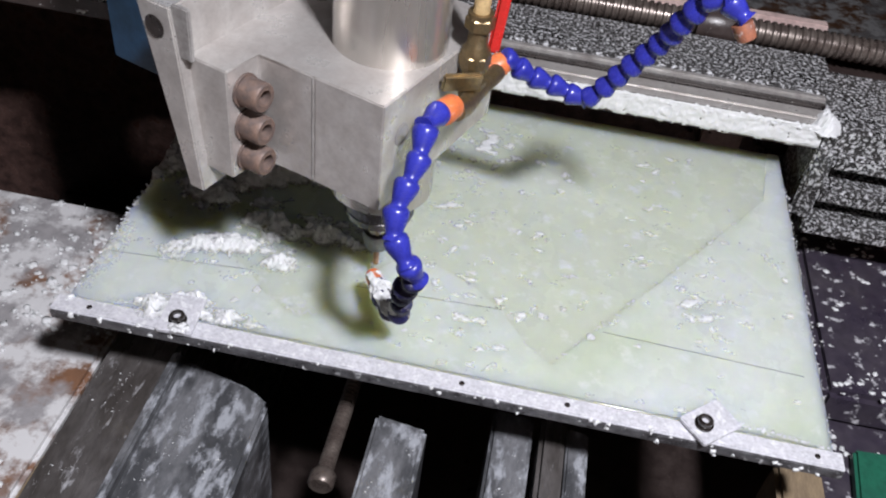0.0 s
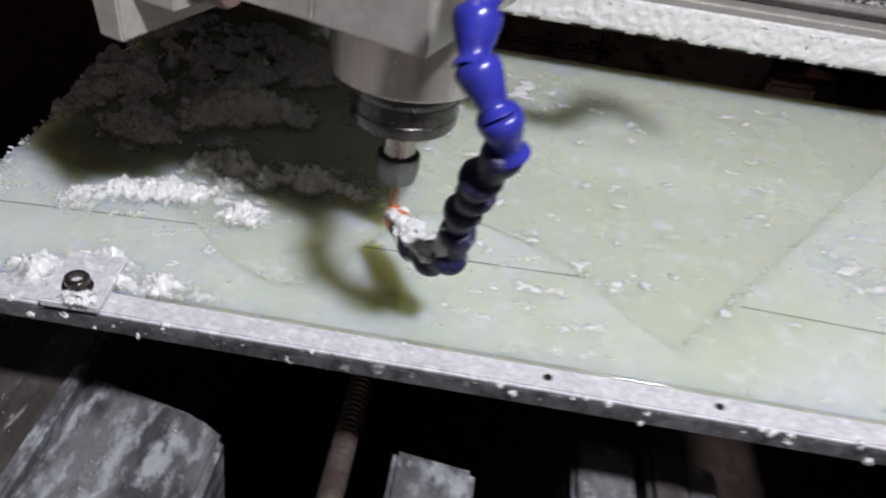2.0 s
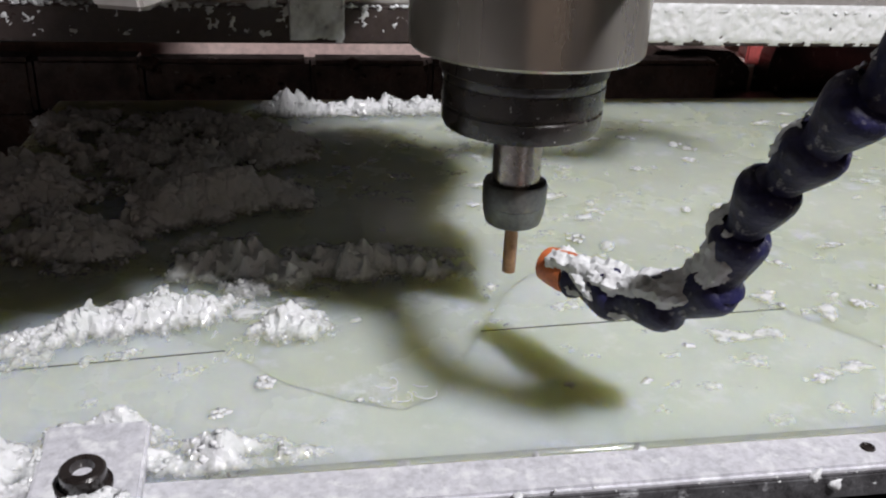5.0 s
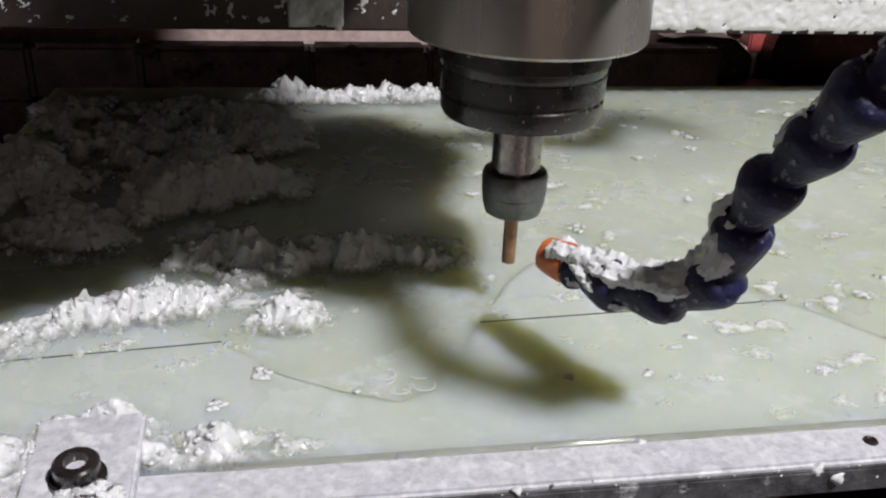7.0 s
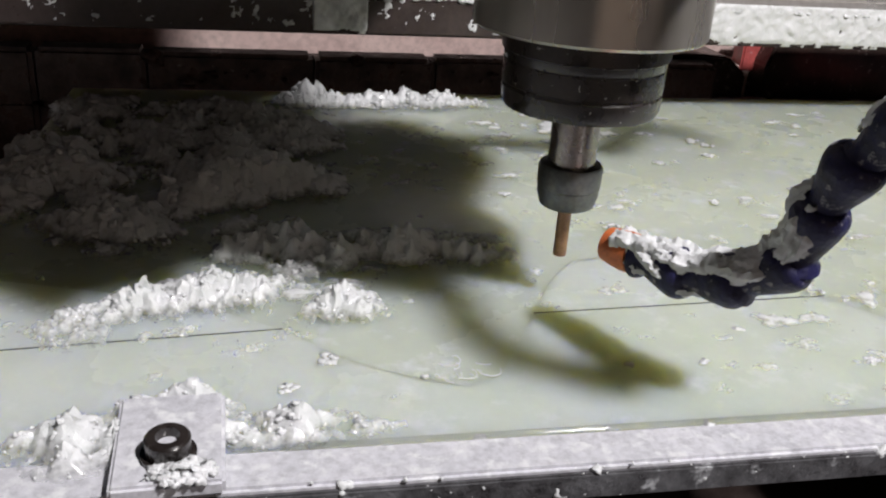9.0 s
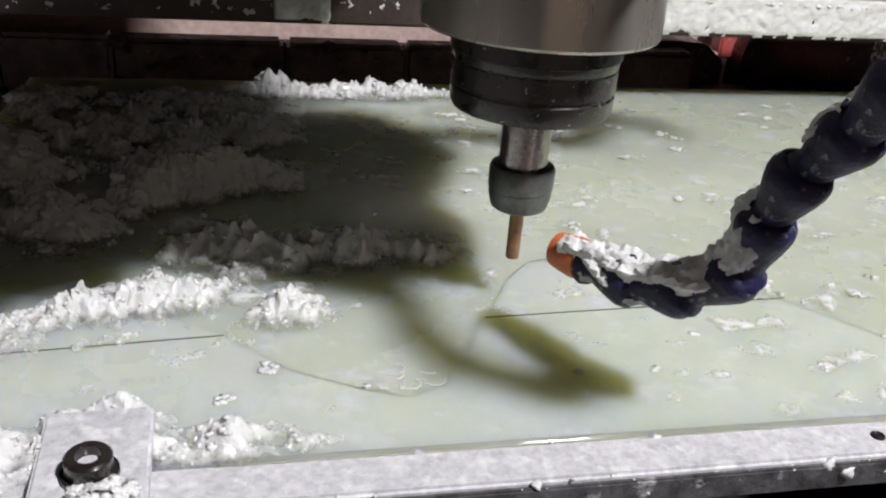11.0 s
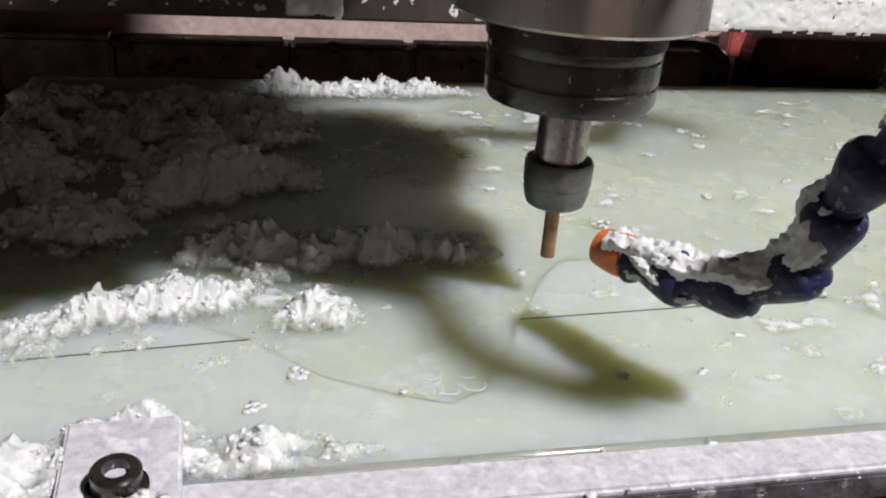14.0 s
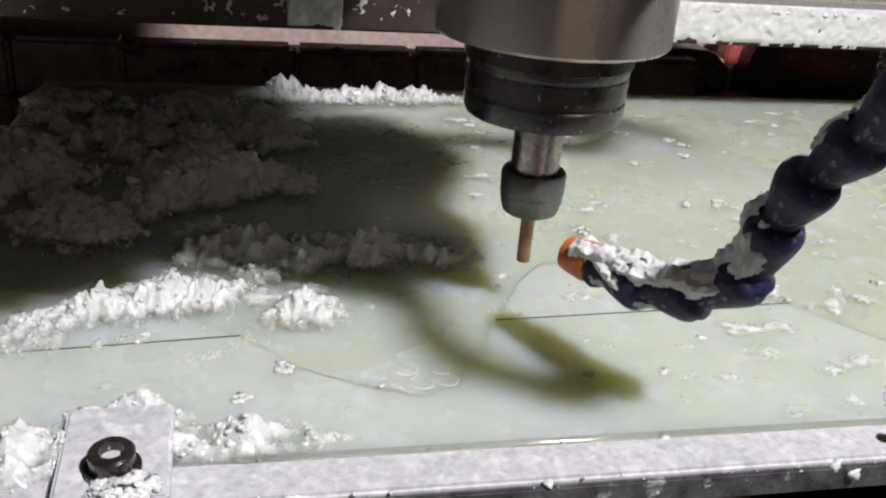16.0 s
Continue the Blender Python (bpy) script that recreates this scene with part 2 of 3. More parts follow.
def tube(points, r, seg=12, n=40, bm=None):
    bm = bm or bmesh.new()
    path, _ = spline(points, n)
    rings = []
    for c, d in path:
        q = d.to_track_quat("Z", "Y")
        rings.append([bm.verts.new(c + q @ Vector((r * math.cos(a), r * math.sin(a), 0)))
                      for a in (2 * math.pi * i / seg for i in range(seg))])
    for a, b in zip(rings, rings[1:]):
        for i in range(seg):
            bm.faces.new((a[i], a[(i + 1) % seg], b[(i + 1) % seg], b[i]))
    bm.faces.new(rings[0][::-1])
    bm.faces.new(rings[-1])
    return bm


def fbm(x, y, z=0.0, octaves=5, rough=0.55):
    s, a, f = 0.0, 1.0, 1.0
    for _ in range(octaves):
        s += a * noise.noise(Vector((x * f, y * f, z + f * 1.7)))
        a, f = a * rough, f * 2.1
    return s


def heap(x0, x1, y0, y1, step, height, base=0.0, thick=0.0022):
    """A heap of wet powder over a patch of ground; height(x, y) may be negative where there is none."""
    nx, ny = int((x1 - x0) / step) + 1, int((y1 - y0) / step) + 1
    xs = [x0 + i * step for i in range(nx)]
    ys = [y0 + j * step for j in range(ny)]
    h = [[height(x, y) for y in ys] for x in xs]
    bm = bmesh.new()
    layer = bm.verts.layers.float.new("thick")
    vs = {}

    def vert(i, j):
        if (i, j) not in vs:
            z = h[i][j]
            w = max(0.0, min(1.0, z / 0.006))
            wob = 0.0014 * w
            n = noise.noise_vector(Vector((xs[i] * 330, ys[j] * 330, z * 200)))
            vs[i, j] = bm.verts.new((xs[i] + n.x * wob, ys[j] + n.y * wob, base + (max(z, 0) + n.z * wob * 0.8 if z > 0 else -0.0006)))
            vs[i, j][layer] = max(0.0, min(1.0, z / thick))
        return vs[i, j]

    for i in range(nx - 1):
        for j in range(ny - 1):
            if max(h[i][j], h[i + 1][j], h[i][j + 1], h[i + 1][j + 1]) > 0:
                bm.faces.new((vert(i, j), vert(i + 1, j), vert(i + 1, j + 1), vert(i, j + 1)))
    return bm


def ico(level):
    bm = bmesh.new()
    bmesh.ops.create_icosphere(bm, subdivisions=level, radius=1.0)
    v = np.array([tuple(x.co) for x in bm.verts])
    f = [tuple(x.index for x in y.verts) for y in bm.faces]
    bm.free()
    return v, f


ICO = (ico(1), ico(2))


def crumbs(name, places, material, fine=0.0012):
    """Ragged flakes and lumps at (centre, radius, flatness), joined into one mesh."""
    verts, faces, n = [], [], 0
    for k, (c, r, flat) in enumerate(places):
        v, f = ICO[1 if r > fine else 0]
        o = Vector((k * 3.1, k * 1.7, 0))
        g = np.array([0.85 + 0.85 * noise.noise(Vector(p) * 1.3 + o) + 0.50 * noise.noise(Vector(p) * 3.1 + o) for p in v])
        verts.append(v * np.maximum(g, 0.15)[:, None] * np.array((r, r * (0.6 + 0.4 * math.sin(k * 1.3) ** 2), r * flat)) + np.array(c))
        faces += [tuple(i + n for i in q) for q in f]
        n += len(v)
    me = bpy.data.meshes.new(name)
    me.from_pydata(np.concatenate(verts).tolist(), [], faces)
    me.materials.append(material)
    me.polygons.foreach_set("use_smooth", [True] * len(me.polygons))
    return new(name, me)


def bump2(x, y, cx, cy, rx, ry):
    d = ((x - cx) / rx) ** 2 + ((y - cy) / ry) ** 2
    return max(0.0, 1 - d)


# ---------------------------------------------------------------- setting
bm = bmesh.new()
box(bm, -4, 4, -3, 4, -0.62, -0.60)
tagged(part("floor", bm, M_FLOOR), "dark concrete workshop floor under the machine", "floor", kind="structure")
# Added walls; the unseen south one leaves a gap that shapes world fill light.
for nm, a in (("wall_north", (-4, 4, 3.0, 3.1, -0.6, 2.4)), ("wall_south_fill_gap", (-4, -0.5, -2.1, -2.0, -0.6, 2.4)), ("wall_south_fill_gap", (1.8, 4, -2.1, -2.0, -0.6, 2.4)), ("wall_south_fill_gap", (-0.5, 1.8, -2.1, -2.0, 1.9, 2.4)),
              ("wall_east", (3.0, 3.1, -2, 3, -0.6, 2.4)), ("wall_west", (-3.1, -3.0, -2, 3, -0.6, 2.4))):
    tagged(part(nm, boxed(*a, bevel=0), M_WALL), "added dark grimy workshop wall", "wall", kind="structure")
tagged(part("ceiling", boxed(-4, 4, -3, 4, 2.4, 2.5, bevel=0), M_WALL), "dark workshop ceiling", "ceiling", kind="structure")

# ---------------------------------------------------------------- machine bed below the sheet
bed = thing("machine_bed", "dark wet cast-iron machine bed with long ways", "machine bed")
part("casting", boxed(-0.62, 0.62, -0.9, 1.0, -0.60, -0.45, 0.004), M_IRON_PLAIN, bed)
part("way", prism([(-0.212, -0.55), (-0.155, -0.55), (-0.155, 0.30), (-0.212, 0.30)], -0.46, -0.086, 0.003), M_BROWNRAIL, bed, "narrow brownish ground way", )
part("way_block", prism([(-0.150, -0.55), (-0.062, -0.55), (-0.066, -0.078), (-0.085, -0.066), (-0.150, -0.050)], -0.46, -0.088, 0.004), M_RAIL, bed,
     "broad scraped grey way with chipped end")
part("way_lip", prism([(-0.158, -0.55), (-0.150, -0.55), (-0.150, -0.05), (-0.158, -0.05)], -0.46, -0.082, 0.002), M_RAIL, bed)
part("way", prism([(0.020, -0.55), (0.064, -0.55), (0.066, -0.072), (0.022, -0.066)], -0.46, -0.088, 0.003), M_RAIL, bed)
part("way", prism([(0.115, -0.55), (0.150, -0.55), (0.151, -0.040), (0.117, -0.037)], -0.46, -0.086, 0.003), M_RAIL, bed)
part("way", prism([(0.156, -0.55), (0.177, -0.55), (0.178, -0.036), (0.157, -0.034)], -0.46, -0.084, 0.004), M_BROWNRAIL, bed, "brown wet rounded rail")
part("way", prism([(0.179, -0.55), (0.197, -0.55), (0.198, -0.040), (0.180, -0.038)], -0.46, -0.092, 0.002), M_RAIL, bed)

# lead screw between the ways, with its end nut
screw = thing("lead_screw", "steel lead screw with round end collar below the sheet", "screw", at=pose(-0.006, -0.105, -0.100, -90, 0, 0))
prof = [(0, -0.02)]
z = -0.02
while z < 0.30:
    prof += [(0.0068, z), (0.0068, z + 0.0012), (0.0055, z + 0.002), (0.0055, z + 0.0032)]
    z += 0.004
prof.append((0, z))
part("thread", lathe(prof, 20), M_SCREW, screw, smooth=True)
part("collar", lathe([(0, -0.032), (0.009, -0.032), (0.0105, -0.030), (0.0105, -0.021), (0.009, -0.019), (0, -0.019)], 24), M_SCREW, screw, smooth=True)

# side tables left and right of the travel
side = thing("side_table", "powder-strewn bench surface with rust-brown patches", "bench")
part("top", boxed(-1.2, -0.235, -0.7, 0.15, -0.16, -0.125, 0.004), M_FLOOR, side)
part("base", boxed(-1.15, -0.30, -0.65, 0.10, -0.60, -0.16, 0.004), M_IRON_PLAIN, side, "dark bench base")
part("front_strip", prism([(-0.232, -0.45), (-0.224, -0.45), (-0.204, -0.02), (-0.212, -0.02)], -0.20, -0.10, 0.001), M_WOOD, side, "pale thin edging strip")
side2 = thing("side_tray", "dark wet tray surface dusted with white powder", "tray")
part("tray", boxed(0.40, 1.2, -0.10, 0.7, -0.16, -0.125, 0.004), M_PLUM, side2)
part("base", boxed(0.65, 1.15, -0.05, 0.65, -0.60, -0.16, 0.004), M_IRON_PLAIN, side2, "dark tray base")
part("tray_step", boxed(0.405, 0.505, 0.055, 0.30, -0.125, -0.085, 0.006), M_PLUM, side2, "plum-black wet step")
post = thing("wooden_post", "pale wooden post beneath the sheet edge", "post")
part("post_body", boxed(0.352, 0.392, -0.09, -0.030, -0.60, -0.09, 0.004), M_WOOD, post)
sheet_g = thing("green_sheet", "crumpled dark green plastic sheet", "plastic sheet")
part("fold", prism([(0.425, -0.08), (0.62, -0.09), (0.62, 0.035), (0.435, 0.02)], -0.125, -0.112, 0.003), M_GREEN, sheet_g)
redbox = thing("red_case", "faded red painted metal case with powder", "case")
part("case_body", boxed(0.512, 0.70, 0.16, 0.33, -0.125, -0.09, 0.004), M_REDPAINT, redbox)

# ---------------------------------------------------------------- work sheet, table and clamps
table = thing("work_table", "grey aluminium work table with chalky front bar", "table")
part("table_plate", boxed(-0.214, 0.352, -0.082, 0.286, -0.022, -0.0125, 0.001), M_ALU_DULL, table)
part("front_bar", boxed(-0.226, 0.364, -0.0990, -0.0838, -0.0088, 0.0006, 0.0010), M_BAR, table, "chalky white-grey front bar")
# Thin front plate, coloured far darker than the bar's top.
part("bar_face", boxed(-0.2255, 0.3635, -0.1005, -0.0975, -0.0094, -0.0012, 0.0006), M_BARFACE, table, "dark front face with clots")
for x in (-0.198, 0.087, 0.165, 0.345):
    part("bolt_hole", lathe([(0, 0.0), (0.0014, 0.0), (0.0019, 0.0005), (0.0022, 0.0)], 16), M_BLACK, table, m=pose(x, -0.0915, 0.0007))

sheet = thing("fibreglass_sheet", "pale green wet fibreglass sheet being milled on the table", "sheet")
skin = [(-0.218, -0.0835), (0.3575, -0.0835), (0.3575, 0.290), (0.346, 0.290), (0.334, 0.205), (0.312, 0.173), (0.230, 0.055), (0.150, -0.056),
        (0.128, -0.038), (0.104, -0.008), (0.080, 0.012), (0.056, 0.024), (0.034, 0.030), (0.016, 0.028), (0.004, 0.014), (-0.014, -0.018),
        (-0.033, -0.052), (-0.045, -0.058), (-0.060, -0.052), (-0.079, -0.041), (-0.099, -0.020), (-0.122, -0.004), (-0.150, 0.008), (-0.190, 0.020), (-0.218, 0.026)]
chain = skin[3:]
bm = bmesh.new()
front = [bm.verts.new((x, y, 0.0)) for x, y in skin[:3]]
edge = [bm.verts.new((x, y, 0.0)) for x, y in chain]
drop = [bm.verts.new((x, y, -0.0011)) for x, y in chain]
corner = bm.verts.new((-0.218, 0.290, -0.0011))
base = [bm.verts.new((x, y, -0.0125)) for x, y in (skin[0], skin[1], skin[2], (-0.218, 0.290))]
bm.faces.new(front + edge).material_index = 1
bm.faces.new(drop + [corner])
for k in range(len(chain) - 1):
    bm.faces.new((edge[k], drop[k], drop[k + 1], edge[k + 1])).material_index = 1
bm.faces.new(base[::-1])
bm.faces.new((front[0], base[0], base[1], front[1]))
bm.faces.new((front[1], base[1], base[2], front[2]))
bm.faces.new((front[2], base[2], base[3], corner, drop[0], edge[0]))
bm.faces.new((corner, base[3], base[0], front[0], edge[-1], drop[-1]))
bm.normal_update()
bmesh.ops.triangulate(bm, faces=[f for f in bm.faces if len(f.verts) > 4], ngon_method="EAR_CLIP")
bm.normal_update()
for f in bm.faces:
    c = f.calc_center_median()
    out = Vector((0, 0, 1 if c.z > -0.005 else -1)) if abs(f.normal.z) > 0.7 else Vector((c.x - 0.07, c.y - 0.1, 0))
    if len([v for v in f.verts if v.co.z > -0.001]) == len(f.verts) and abs(f.normal.z) < 0.7:
        out = Vector((0, 1, 0))
    if f.normal.dot(out) < 0:
        f.normal_flip()
me = bpy.data.meshes.new("panel")
bm.to_mesh(me)
bm.free()
me.materials.append(M_SHEET)
panel_ob = new("panel", me)
panel_ob.parent, panel_ob["label"] = sheet, "frosted sheet with a wet milled zigzag area"
panel_ob.data.materials.append(M_SKIN)


def strip(x0, y0, x1, y1, w, z):
    d = Vector((x1 - x0, y1 - y0)).normalized() * w
    return prism([(x0 + d.y, y0 - d.x), (x1 + d.y, y1 - d.x), (x1 - d.y, y1 + d.x), (x0 - d.y, y0 + d.x)], z, z + 0.00025)


for a in ((-0.212, -0.029, -0.099, -0.0195, 0.0002), (-0.012, -0.0145, 0.106, -0.0085, 0.0002), (0.188, -0.011, 0.345, -0.016, 0.0002)):
    part("pencil_line", strip(*a, 0.0), M_INK, sheet, "thin dark pencil line")


def clamp(name_pose, label):
    c = thing("clamp", label, "clamp", "clamps on the front bar", at=name_pose)
    part("plate", boxed(-0.0135, 0.0135, -0.018, 0.018, 0.0, 0.0045, 0.0009), M_BAR, c)
    part("washer", lathe([(0.004, 0.0045), (0.0068, 0.0045), (0.0068, 0.0056), (0.004, 0.0056)], 24), M_BLACK, c, smooth=True, m=pose(0, -0.007, 0))
    part("bolt", lathe([(0, 0.0045), (0.0052, 0.0056), (0.0056, 0.0062), (0.0056, 0.0100), (0.0050, 0.0106), (0.0030, 0.0106), (0.0028, 0.0070), (0, 0.0070)], 24),
         M_BLACK, c, "dark socket-head bolt", smooth=True, m=pose(0, -0.007, 0))
    part("socket_plug", lathe([(0, 0.0082), (0.0029, 0.0080)], 12), M_BAR, c, "powder-filled socket", m=pose(0, -0.007, 0))
    return c


clamp(pose(-0.1285, -0.084, 0.0022, 3, 0, 2), "grey clamp plate with dark bolt, half buried in powder")
clamp(pose(0.268, -0.084, 0.0022, 2, 0, -50), "grey clamp plate turned aslant with dark bolt")

# ---------------------------------------------------------------- gantry beam behind the sheet
beam = thing("gantry_beam", "dark chip-covered gantry beam with guide rail grooves", "gantry beam")
BX0, BX1 = -0.55, 0.372
# Dark iron on the lip paints in the shade at its left.
part("shaded_lower_lip", boxed(BX0, BX1, 0.238, 0.30, 0.046, 0.067, 0.0015), M_IRON_PLAIN, beam)
part("guide_rail", boxed(BX0, BX1, 0.245, 0.262, 0.067, 0.076, 0.0015), M_ALU, beam, "bright ground guide rail")
part("guide_groove", boxed(BX0, BX1, 0.262, 0.268, 0.067, 0.0795, 0.0006), M_BLACK, beam)
part("guide_rail", boxed(BX0, BX1, 0.268, 0.276, 0.067, 0.084, 0.0015), M_ALU_DULL, beam)
part("deck", prism([(BX0, 0.276), (BX1 + 0.01, 0.276), (BX1 + 0.01, 0.352), (BX0, 0.352)], 0.060, 0.086, 0.002), M_IRON, beam, "dark deck thick with white chips")
part("back_web", boxed(BX0, BX1 + 0.2, 0.40, 0.44, 0.02, 0.068, 0.002), M_IRON_PLAIN, beam)
part("back_deck", boxed(BX0, BX1 + 0.2, 0.44, 0.462, 0.030, 0.058, 0.002), M_IRON_PLAIN, beam)
part("trough", boxed(BX0, BX1 + 0.2, 0.352, 0.40, 0.040, 0.062, 0.002), M_IRON_PLAIN, beam)
part("end_plate", boxed(BX1 + 0.004, BX1 + 0.20, 0.240, 0.352, 0.040, 0.072, 0.003), M_IRON, beam, "chip-covered end plate")
for k in range(3):
    part("fin", prism([(BX1 + 0.018 - 0.004 * k, 0.232 - 0.008 * k), (BX1 + 0.20, 0.232 - 0.008 * k), (BX1 + 0.20, 0.32), (BX1 + 0.022, 0.32)], 0.030 - 0.034 * k, 0.047 - 0.034 * k, 0.003),
         M_IRON, beam, "wet dark fin dusted with chips")
part("fin_core", boxed(BX1 + 0.024, BX1 + 0.19, 0.275, 0.33, -0.085, 0.045, 0.002), M_BLACK, beam)
part("fin_cheek", prism([(BX1 + 0.0, 0.236), (BX1 + 0.017, 0.226), (BX1 + 0.019, 0.33), (BX1 + 0.004, 0.33)], -0.03, 0.048, 0.003), M_IRON, beam)
bs = thing("ball_screw", "wet brown ball screw along the gantry beam", "screw", at=pose(BX0, 0.376, 0.088, 0, 90, 0))
prof = [(0, 0)]
z = 0.0
while z < 1.15:
    prof += [(0.0135, z), (0.0135, z + 0.003), (0.0115, z + 0.004), (0.0115, z + 0.006)]
    z += 0.0075
prof.append((0, z))
part("thread", lathe(prof, 20), M_SCREW, bs, smooth=True)

part("bearing_nut", lathe([(0, 0.80), (0.020, 0.80), (0.021, 0.802), (0.021, 0.838), (0.020, 0.84), (0, 0.84)], 28), M_IRON_PLAIN, bs, smooth=True)
part("wiper_ring", lathe([(0, 0.842), (0.016, 0.842), (0.016, 0.850), (0, 0.850)], 24), M_BLACK, bs, smooth=True)

# ---------------------------------------------------------------- spindle head, turned a little about the spindle
HEAD = pose(0, 0, 0, 0, 0, -21)
head = thing("spindle_mount", "grey aluminium spindle mount with clamped spindle motor", "spindle mount", at=HEAD)
body = [(-0.010, -0.068), (0.041, -0.068), (0.041, 0.080), (-0.086, 0.080), (-0.086, -0.098), (-0.053, -0.098), (-0.053, -0.068), (-0.0115, -0.068), (-0.0115, -0.0665), (-0.010, -0.0665)]
part("clamp_block", prism(body, 0.135, 0.215, 0.0008), M_ALU, head, "machined aluminium clamp block")
bm = bmesh.new()
pts = [(-0.0850, 0.119), (-0.0728, 0.119), (-0.0868, 0.248), (-0.1135, 0.248)]
fr = [bm.verts.new((x, -0.106, z)) for x, z in pts]
bk = [bm.verts.new((x, 0.09, z)) for x, z in pts]
bm.faces.new(fr), bm.faces.new(bk[::-1])
for k in range(4):
    bm.faces.new((fr[k], bk[k], bk[(k + 1) % 4], fr[(k + 1) % 4]))
bmesh.ops.bevel(bm, geom=list(bm.edges), offset=0.001, segments=2, affect="EDGES")
part("mount_plate", bm, M_ALU, head, "upright side plate with chipped edge")
part("plate_strip", boxed(-0.0866, -0.074, -0.104, -0.1005, 0.2155, 0.250, 0.0008), M_ALU_DULL, head, "stained grey strip")
part("seam", boxed(-0.0118, -0.0112, -0.0683, -0.066, 0.1365, 0.2138, 0.0001), M_ALU_DULL, head, "dark clamp slit")
part("top_block", boxed(-0.0865, -0.03, 0.046, 0.12, 0.2155, 0.25, 0.001), M_ALU, head)
part("plate_hole", lathe([(0, 0.0), (0.0060, 0.0), (0.0068, 0.0006), (0.0076, 0.0)], 24), M_BLACK, head, m=pose(-0.0995, -0.1063, 0.232, 90, 0, 0))
part("bore", lathe([(0, 0.0), (0.0060, 0.0), (0.0070, 0.0005), (0.0080, 0.0)], 24), M_ALU_DULL, head, m=pose(0.0412, -0.046, 0.184, 0, 90, 0))
for i, zz in enumerate((0.196, 0.171, 0.147)):
    sc = part("cap_screw", lathe([(0, 0.0), (0.0112, 0.0), (0.0112, 0.0018), (0.0098, 0.0020), (0.0098, 0.0150), (0.0088, 0.0165), (0.0055, 0.0165), (0.0050, 0.010), (0, 0.010)], 28),
              M_RUST, head, "rusty socket cap screw", smooth=True, m=pose(-0.0528, -0.083, zz, 0, 90, 0))
    part("socket", lathe([(0, 0.0101), (0.0048, 0.0101)], 6), M_SOCKET, sc)

spindle = thing("spindle", "polished steel spindle motor with black nose and collet nut", "spindle")
part("motor_body", lathe([(0.028, 0.0960), (0.0370, 0.0965), (0.0379, 0.0975), (0.0379, 0.60), (0, 0.60)], 96), M_STEEL, spindle, "brushed steel cylinder", smooth=True)
part("flange", lathe([(0, 0.0890), (0.0266, 0.0890), (0.0276, 0.0897), (0.0276, 0.0967), (0, 0.0967)], 72), M_BLACK, spindle, smooth=True)
part("nose", lathe([(0, 0.0705), (0.020, 0.0705), (0.0255, 0.0710), (0.0264, 0.0728), (0.0266, 0.0775), (0.0261, 0.0780), (0.0261, 0.0785), (0.0266, 0.0790), (0.0268, 0.0860),
                    (0.0265, 0.0863), (0.0265, 0.0868), (0.0267, 0.0871), (0.0269, 0.0896), (0, 0.0896)], 72), M_BLACK, spindle, "black oxide nose with white droplets", smooth=True)
part("shaft", lathe([(0, 0.049), (0.0083, 0.049), (0.0083, 0.0712), (0, 0.0712)], 40), M_SHAFT, spindle, "ground steel shaft", smooth=True)
part("collet_nut", lathe([(0, 0.0352), (0.0085, 0.0352), (0.0096, 0.0360), (0.0107, 0.0400), (0.0107, 0.0425), (0.0110, 0.0428), (0.0112, 0.0495), (0.0106, 0.0508), (0.0088, 0.0510), (0, 0.0510)], 40),
     M_NUT, spindle, "worn grey collet nut", smooth=True)
part("cutter", lathe([(0, 0.0160), (0.0023, 0.0160), (0.0024, 0.0170), (0.0024, 0.036), (0, 0.036)], 20), M_TOOL, spindle, "copper-coloured milling cutter", smooth=True)

column = thing("blue_column", "blue painted steel column panel behind the head", "column", at=HEAD)
part("panel", boxed(-0.235, -0.160, -0.030, 0.035, 0.125, 0.60, 0.004), M_PANEL, column)
# Invented block out of view; keeps lamp light off the beam's left end.
part("unseen_shade_block", boxed(-0.235, -0.045, 0.125, 0.19, 0.16, 0.60, 0.004), M_IRON_PLAIN, column)

# coolant valve on the head
valve = thing("coolant_valve", "tarnished brass valve with red lever", "valve")
part("valve_body", lathe([(0, 0.0), (0.008, 0.0), (0.009, 0.004), (0.007, 0.008), (0.007, 0.018), (0.0095, 0.022), (0.0095, 0.036), (0.007, 0.040), (0.0065, 0.05), (0.0085, 0.052), (0.0085, 0.062), (0, 0.062)], 20),
     M_BRASS, valve, smooth=True, m=pose(0.056, 0.004, 0.182))
for zz, rr in ((0.186, 0.0098), (0.206, 0.0108), (0.232, 0.0098)):
    part("hex_nut", lathe([(0, 0), (rr - 0.001, 0), (rr, 0.001), (rr, 0.008), (rr - 0.001, 0.009), (0, 0.009)], 6), M_BRASS, valve, m=pose(0.056, 0.004, zz, 0, 0, 14))
part("tube", tube([(0.056, 0.004, 0.242), (0.056, 0.006, 0.27), (0.055, 0.01, 0.32)], 0.0055), M_PIPE, valve, "yellowed supply tube", smooth=True)
part("elbow", tube([(0.052, -0.040, 0.196), (0.056, -0.02, 0.189), (0.060, 0.004, 0.186), (0.070, 0.034, 0.186)], 0.0065), M_BRASS, valve, smooth=True)
part("lever", boxed(-0.004, 0.004, -0.003, 0.003, 0.0, 0.06, 0.002), M_RED, valve, "red plastic lever", m=pose(0.0665, 0.010, 0.214, 0, 4, 0))
part("lever_plate", boxed(-0.012, 0.014, -0.002, 0.002, -0.004, 0.012, 0.0015), M_BRASS, valve, m=pose(0.050, -0.016, 0.200, 20, 0, 20))


